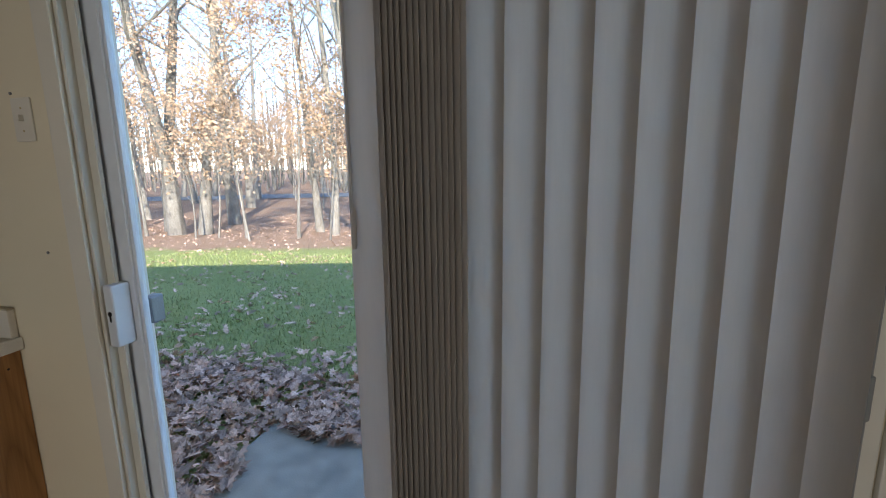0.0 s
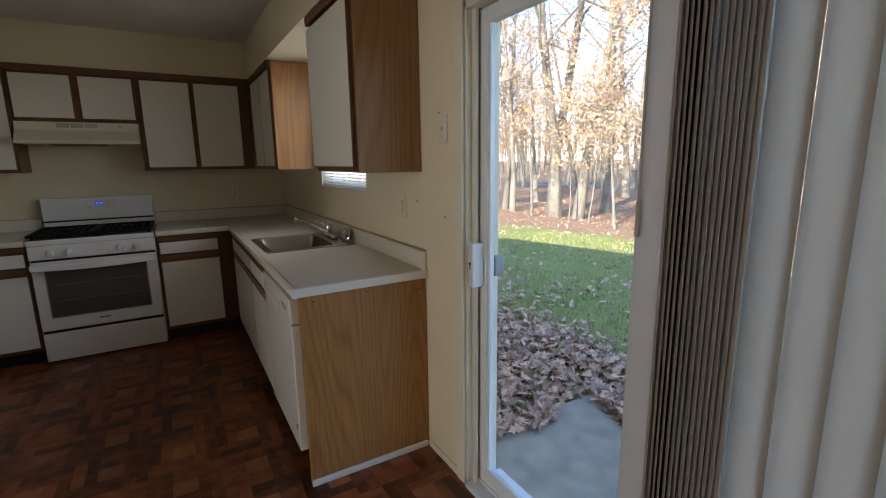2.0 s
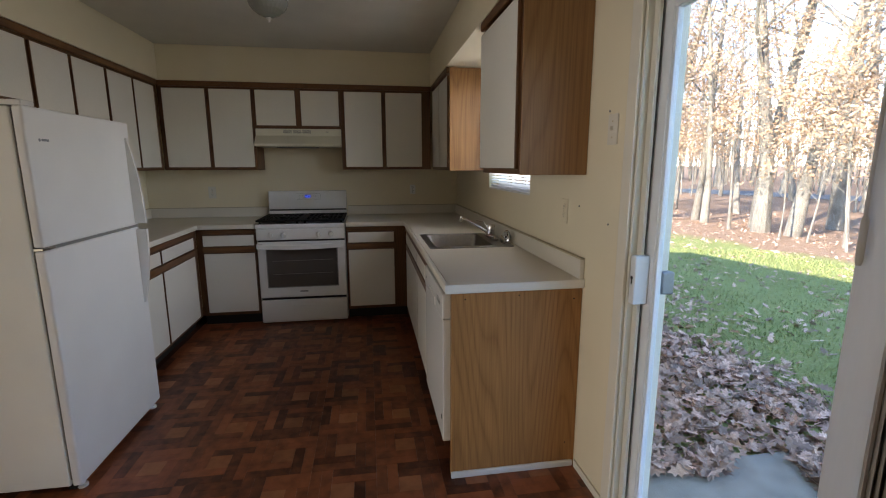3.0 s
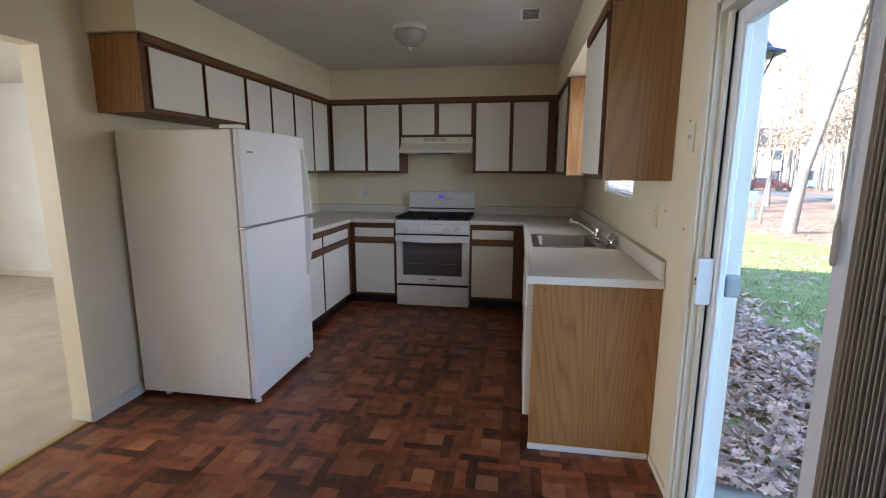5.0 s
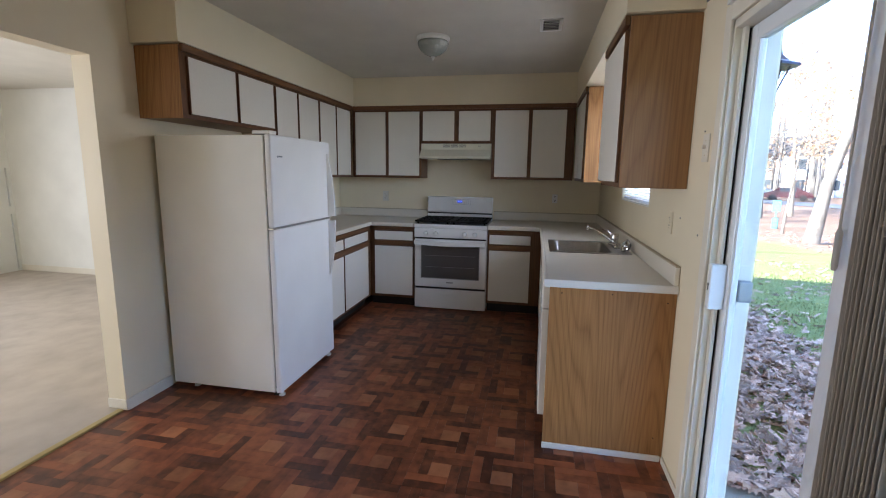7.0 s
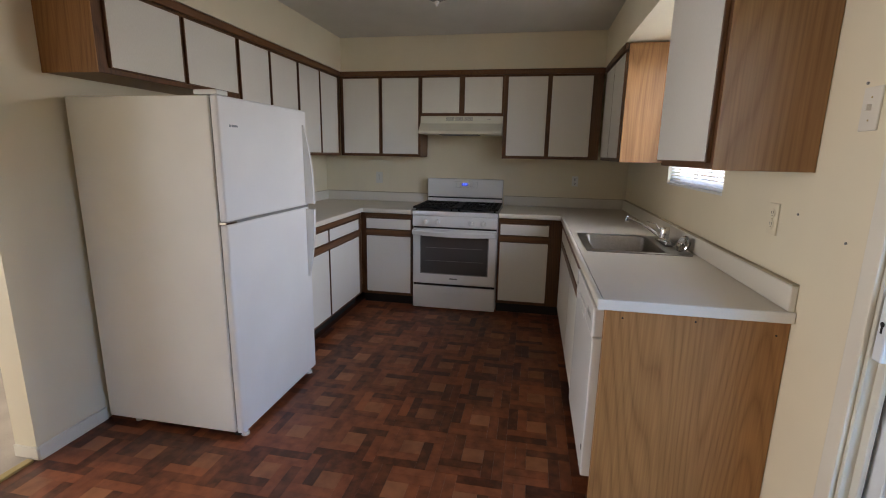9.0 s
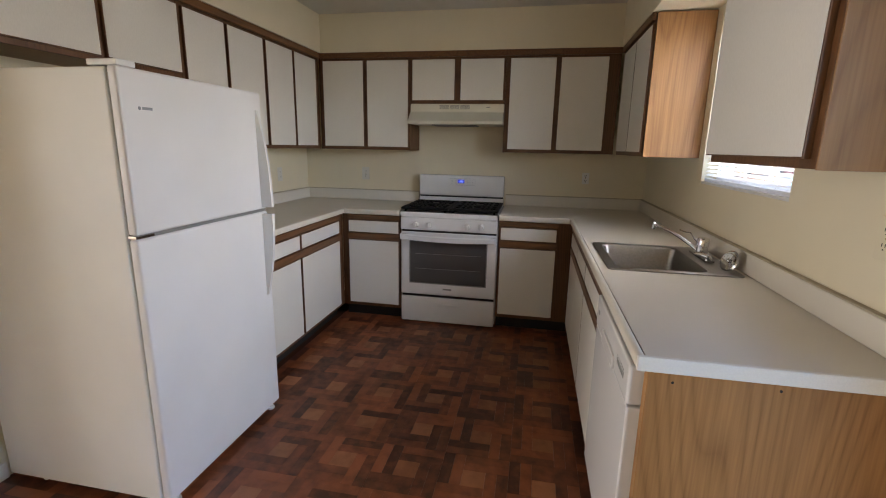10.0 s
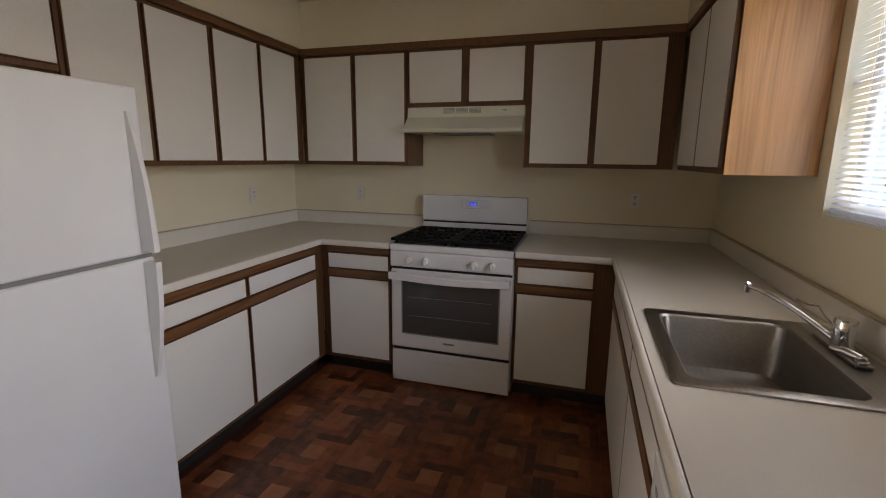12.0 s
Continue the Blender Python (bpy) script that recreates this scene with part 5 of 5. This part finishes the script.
# hand-placed front row, then a random wood
front = [(0, -13.0, 13.1, 10), (1, -12.1, 13.4, 80), (0, -14.4, 14.3, 200), (2, -7.2, 13.6, 40), (2, -6.3, 13.9, 140), (1, -5.4, 12.6, 250), (2, -8.4, 14.8, 300),
         (3, -9.6, 12.4, 20), (4, -8.9, 11.6, 120), (3, -7.9, 12.6, 220), (4, -10.6, 12.3, 310), (3, -4.6, 12.9, 75), (4, -11.4, 12.2, 15), (3, -13.8, 12.6, 95),
         (3, -5.6, 14.9, 185), (4, -6.6, 12.2, 260), (3, -16.5, 11.8, 330), (1, -18.5, 12.4, 45), (3, -20.5, 10.5, 200), (2, -17.2, 13.9, 111)]
used = set()
for k, x, y, a in front:
    m = pose(x, y, ground_z(x, y), 0, 0, a)
    if k in used:
        copy_thing(kinds[k], m)
    else:
        kinds[k].matrix_world = m
        used.add(k)
for i in range(105):
    ang = radians(rng.uniform(-10, 78))
    r = 16 + 42 * rng.random() ** 0.8
    x, y = -r * math.sin(ang), 2 + r * math.cos(ang)
    if y < 12.5 + 0.22 * x or (x < -14 and y < 9):
        continue
    if x < -34 and abs(y - (20 + (x + 60) * 12 / 26)) < 5:
        continue
    k = rng.choice((0, 1, 2, 2, 3, 3, 3))
    copy_thing(kinds[k], pose(x, y, ground_z(x, y), 0, 0, rng.uniform(0, 360)))

# distant wood as one thing
verts, faces = [], []
for i in range(900):
    ang = radians(rng.uniform(-25, 95))
    r = rng.uniform(62, 130)
    x, y, h, w_ = -r * math.sin(ang), r * math.cos(ang), rng.uniform(9, 17), rng.uniform(0.08, 0.22)
    tx, ty = math.cos(ang), math.sin(ang)
    i0 = len(verts)
    for zz, ww in ((-1.2, w_), (h * 0.5, w_ * 0.7), (h, 0.02)):
        for k in range(4):
            aa = k * math.pi / 2
            verts.append((x + ww * math.cos(aa), y + ww * math.sin(aa), zz))
    for lv_ in range(2):
        for k in range(4):
            faces.append((i0 + lv_ * 4 + k, i0 + lv_ * 4 + (k + 1) % 4, i0 + lv_ * 4 + 4 + (k + 1) % 4, i0 + lv_ * 4 + 4 + k))
    for k in range(26):
        zz = h * rng.uniform(0.25, 1.0)
        aa, ln = rng.uniform(0, 6.28), rng.uniform(1.0, 3.2) * (1.15 - zz / h * 0.7)
        i0 = len(verts)
        ex, ey, ez = x + ln * math.cos(aa), y + ln * math.sin(aa), zz + ln * rng.uniform(0.2, 0.9)
        verts += [(x, y, zz - 0.06), (x, y, zz + 0.06), (ex, ey, ez)]
        faces.append((i0, i0 + 1, i0 + 2))
me = bpy.data.meshes.new("far_wood")
me.from_pydata(verts, [], faces)
me.materials.append(M["bark"])
lv_, lf_ = [], []
for i in range(9000):
    ang = radians(rng.uniform(-25, 95))
    r, zz, s = rng.uniform(55, 120), rng.uniform(0.5, 13), rng.uniform(0.12, 0.32)
    c = Vector((-r * math.sin(ang), r * math.cos(ang), zz))
    e = Euler((rng.uniform(0, 6.28), rng.uniform(0, 6.28), 0)).to_matrix()
    i0 = len(lv_)
    lv_ += [c + e @ Vector(q) for q in ((-s, 0, 0), (0, -s, s * 0.3), (s, 0, 0), (0, s, s * 0.3))]
    lf_.append((i0, i0 + 1, i0 + 2, i0 + 3))
lme = bpy.data.meshes.new("far_leaves")
lme.from_pydata(lv_, [], lf_)
lme.materials.append(M["tanleaf"])
tagged(new("far_leaves", lme), "dry leaves hanging in the distant woods", "leaves", kind="stuff")
tagged(new("far_wood", me), "bare winter woods in the distance", "woods", kind="stuff")


# far building, cars and utility box across the road
def apartment(m):
    t = thing("apartment_building", m, "white two-storey apartment building across the road", "building")
    part("wall", blk(-11, 0, 0, 11, 9, 5.6), M["far_wall"], t)
    rb = bm_new()
    v = [rb.verts.new(p) for p in ((-11.6, -0.6, 5.6), (11.6, -0.6, 5.6), (11.6, 9.6, 5.6), (-11.6, 9.6, 5.6), (-11.6, 4.5, 8.2), (11.6, 4.5, 8.2))]
    for q in ((0, 1, 5, 4), (2, 3, 4, 5), (0, 4, 3), (1, 2, 5), (3, 2, 1, 0)):
        rb.faces.new([v[i] for i in q])
    part("roof", rb, M["shingle"], t)
    for z in (0.9, 3.6):
        for i in range(6):
            x = -9.5 + i * 3.6
            wd = part("window", blk(x - 0.1, -0.06, z - 0.1, x + 1.4, -0.0005, z + 1.4), M["white_trim"], t)
            part("pane", blk(x, -0.08, z, x + 1.3, -0.0605, z + 1.3), M["far_glass"], wd)


apartment(pose(-70, 33, -0.95, 0, 0, 62))


def car(m, material, label):
    t = thing("car", m, label, "car", "parked cars")
    b = bm_new()
    prof = [(-2.2, 0.3), (-2.2, 0.75), (-1.5, 0.9), (-0.8, 1.4), (0.7, 1.42), (1.4, 0.95), (2.15, 0.8), (2.2, 0.3)]
    l = [b.verts.new((p[0], -0.85, p[1])) for p in prof]
    r = [b.verts.new((p[0], 0.85, p[1])) for p in prof]
    for k in range(8):
        b.faces.new((l[k], l[(k + 1) % 8], r[(k + 1) % 8], r[k]))
    b.faces.new(l[::-1])
    b.faces.new(r)
    bmesh.ops.bevel(b, geom=list(b.edges), offset=0.06, segments=2, affect="EDGES")
    part("body", b, material, t)
    part("window", blk(-0.75, -0.865, 0.95, 0.7, 0.865, 1.32, 0.03), M["far_glass"], t)
    for x in (-1.35, 1.35):
        for y in (-0.87, 0.67):
            part("wheel", lathe(bm_new(), (x, y, 0.32), [(0.32, 0), (0.32, 0.2), (0.1, 0.2)], 16, "y"), M["dark"], t)


car(pose(-56, 27.5, -0.95, 0, 0, 62), M["car_red"], "dark red car parked across the road")
car(pose(-57.5, 25, -0.95, 0, 0, 62), M["car_grey"], "grey car parked across the road")


def utility_box(m):
    t = thing("utility_post", m, "teal plastic utility post at the road edge", "utility post")
    part("post", blk(-0.13, -0.12, 0.0, 0.13, 0.12, 0.50, 0.03), M["teal"], t)
    part("panel", blk(-0.17, -0.03, 0.80, 0.17, 0.03, 1.35, 0.02), M["teal"], t)
    part("pole", blk(-0.03, -0.02, 0.50, 0.03, 0.02, 0.80), M["teal"], t)


utility_box(pose(-24.0, 11.8, ground_z(-24, 11.8), 0, 0, 60))


def lantern():
    t = thing("wall_lantern", pose(-1.575, N + T, 1.90), "dark blue-black outdoor wall lantern beside the door", "lantern")
    part("back_plate", blk(-0.045, 0.0003, -0.11, 0.045, 0.016, 0.09, 0.006, 2), M["lantern"], t)
    part("bracket", tube(bm_new(), ((0, 0.014, 0.06), (0, 0.05, 0.104), (0, 0.11, 0.106)), 0.010, 8), M["lantern"], t, smooth=True)
    cy = 0.12

    def hexagon(b, r, z):
        return [b.verts.new((r * math.cos(math.pi * k / 3), cy + r * math.sin(math.pi * k / 3), z)) for k in range(6)]

    b = bm_new()
    rings = [hexagon(b, r, z) for r, z in ((0.115, -0.006), (0.113, 0.004), (0.070, 0.022), (0.046, 0.048), (0.038, 0.084), (0.042, 0.089), (0.024, 0.102), (0.008, 0.107))]
    for a, c in zip(rings, rings[1:]):
        for k in range(6):
            b.faces.new((a[k], a[(k + 1) % 6], c[(k + 1) % 6], c[k]))
    b.faces.new(rings[0][::-1])
    b.faces.new(rings[-1])
    part("cap", b, M["lantern"], t, "flared dark metal cap")
    for k in range(6):
        c, s = math.cos(k * math.pi / 3), math.sin(k * math.pi / 3)
        part("bar", tube(bm_new(), ((0.076 * c, cy + 0.076 * s, -0.006), (0.034 * c, cy + 0.034 * s, -0.116)), 0.0035, 6), M["lantern"], t)
    g = bm_new()
    top, bot = hexagon(g, 0.073, -0.008), hexagon(g, 0.032, -0.115)
    for k in range(6):
        g.faces.new((top[k], top[(k + 1) % 6], bot[(k + 1) % 6], bot[k]))
    part("glass", g, M["glass"], t, "clear glass panes")
    part("base", lathe(bm_new(), (0, cy, -0.128), [(0.010, 0), (0.037, 0.008), (0.037, 0.013)], 6), M["lantern"], t)


lantern()

# ---------------- parquet blocks ----------------
floor_ob = bpy.data.objects["floor"]
BLK = 0.300
C3 = BLK / 3
# a windmill block: four pairs of strips round a small square
rects = [(0.5 * C3, 0.5 * C3, -0.5 * C3, -0.5 * C3, 1)]
for q in range(4):
    for k in (0, 1):
        y0_, y1_ = -1.5 * C3 + k * C3 / 2, -1.5 * C3 + (k + 1) * C3 / 2
        x0_, x1_ = -1.5 * C3, 0.5 * C3
        c, s = ((1, 0), (0, 1), (-1, 0), (0, -1))[q]
        pa, pb = (x0_ * c - y0_ * s, x0_ * s + y0_ * c), (x1_ * c - y1_ * s, x1_ * s + y1_ * c)
        rects.append((*pa, *pb, 0))
b = bm_new()
for xa, ya, xb, yb, sq in rects:
    xa, xb, ya, yb = min(xa, xb) + 0.0001, max(xa, xb) - 0.0001, min(ya, yb) + 0.0001, max(ya, yb) - 0.0001
    k = 0.0003
    lo = [b.verts.new((x, y, -0.0058)) for x, y in ((xa, ya), (xb, ya), (xb, yb), (xa, yb))]
    hi = [b.verts.new((x, y, 0.0)) for x, y in ((xa + k, ya + k), (xb - k, ya + k), (xb - k, yb - k), (xa + k, yb - k))]
    fs = [b.faces.new(hi)] + [b.faces.new((lo[j], lo[(j + 1) % 4], hi[(j + 1) % 4], hi[j])) for j in range(4)]
    for f in fs:
        f.material_index = sq
bmesh.ops.recalc_face_normals(b, faces=b.faces)
block_mesh = bpy.data.meshes.new("parquet_block")
b.to_mesh(block_mesh)
b.free()
block_mesh.materials.append(M["parquet"])
block_mesh.materials.append(M["parquet_square"])
rest_v, rest_f, rest_m = [], [], []
count = 0
for i in range(int((E - W) / BLK) + 1):
    for j in range(int((N - S) / BLK) + 2):
        x, y = -1.835 + BLK * (i - 9), 0.011 + BLK * (j - 7)
        if y - BLK / 2 > N - 0.02 or x > E or x < -4.05 or (y > 0.75 and x < -1.7) or (y < -1.45 and x < -2.6):
            continue
        if -3.9 < x < 0.6 and y + BLK / 2 < N and y - BLK / 2 > S - 0.03 and count < 300:
            o = new("parquet_block", block_mesh)
            o.parent = floor_ob
            o.matrix_basis = pose(x, y, 0.0)
            count += 1
        else:
            i0 = len(rest_v)
            rest_v += [(v.co.x + x, max(S - 0.028, min(v.co.y + y, N - 0.001)), v.co.z) for v in block_mesh.vertices]
            rest_f += [[i0 + q for q in p.vertices] for p in block_mesh.polygons]
            rest_m += [p.material_index for p in block_mesh.polygons]
me = bpy.data.meshes.new("parquet_rest")
me.from_pydata(rest_v, [], rest_f)
me.materials.append(M["parquet"])
me.materials.append(M["parquet_square"])
me.polygons.foreach_set("material_index", rest_m)
o = new("parquet_rest", me)
o.parent = floor_ob
tagged(o, kind="stuff")
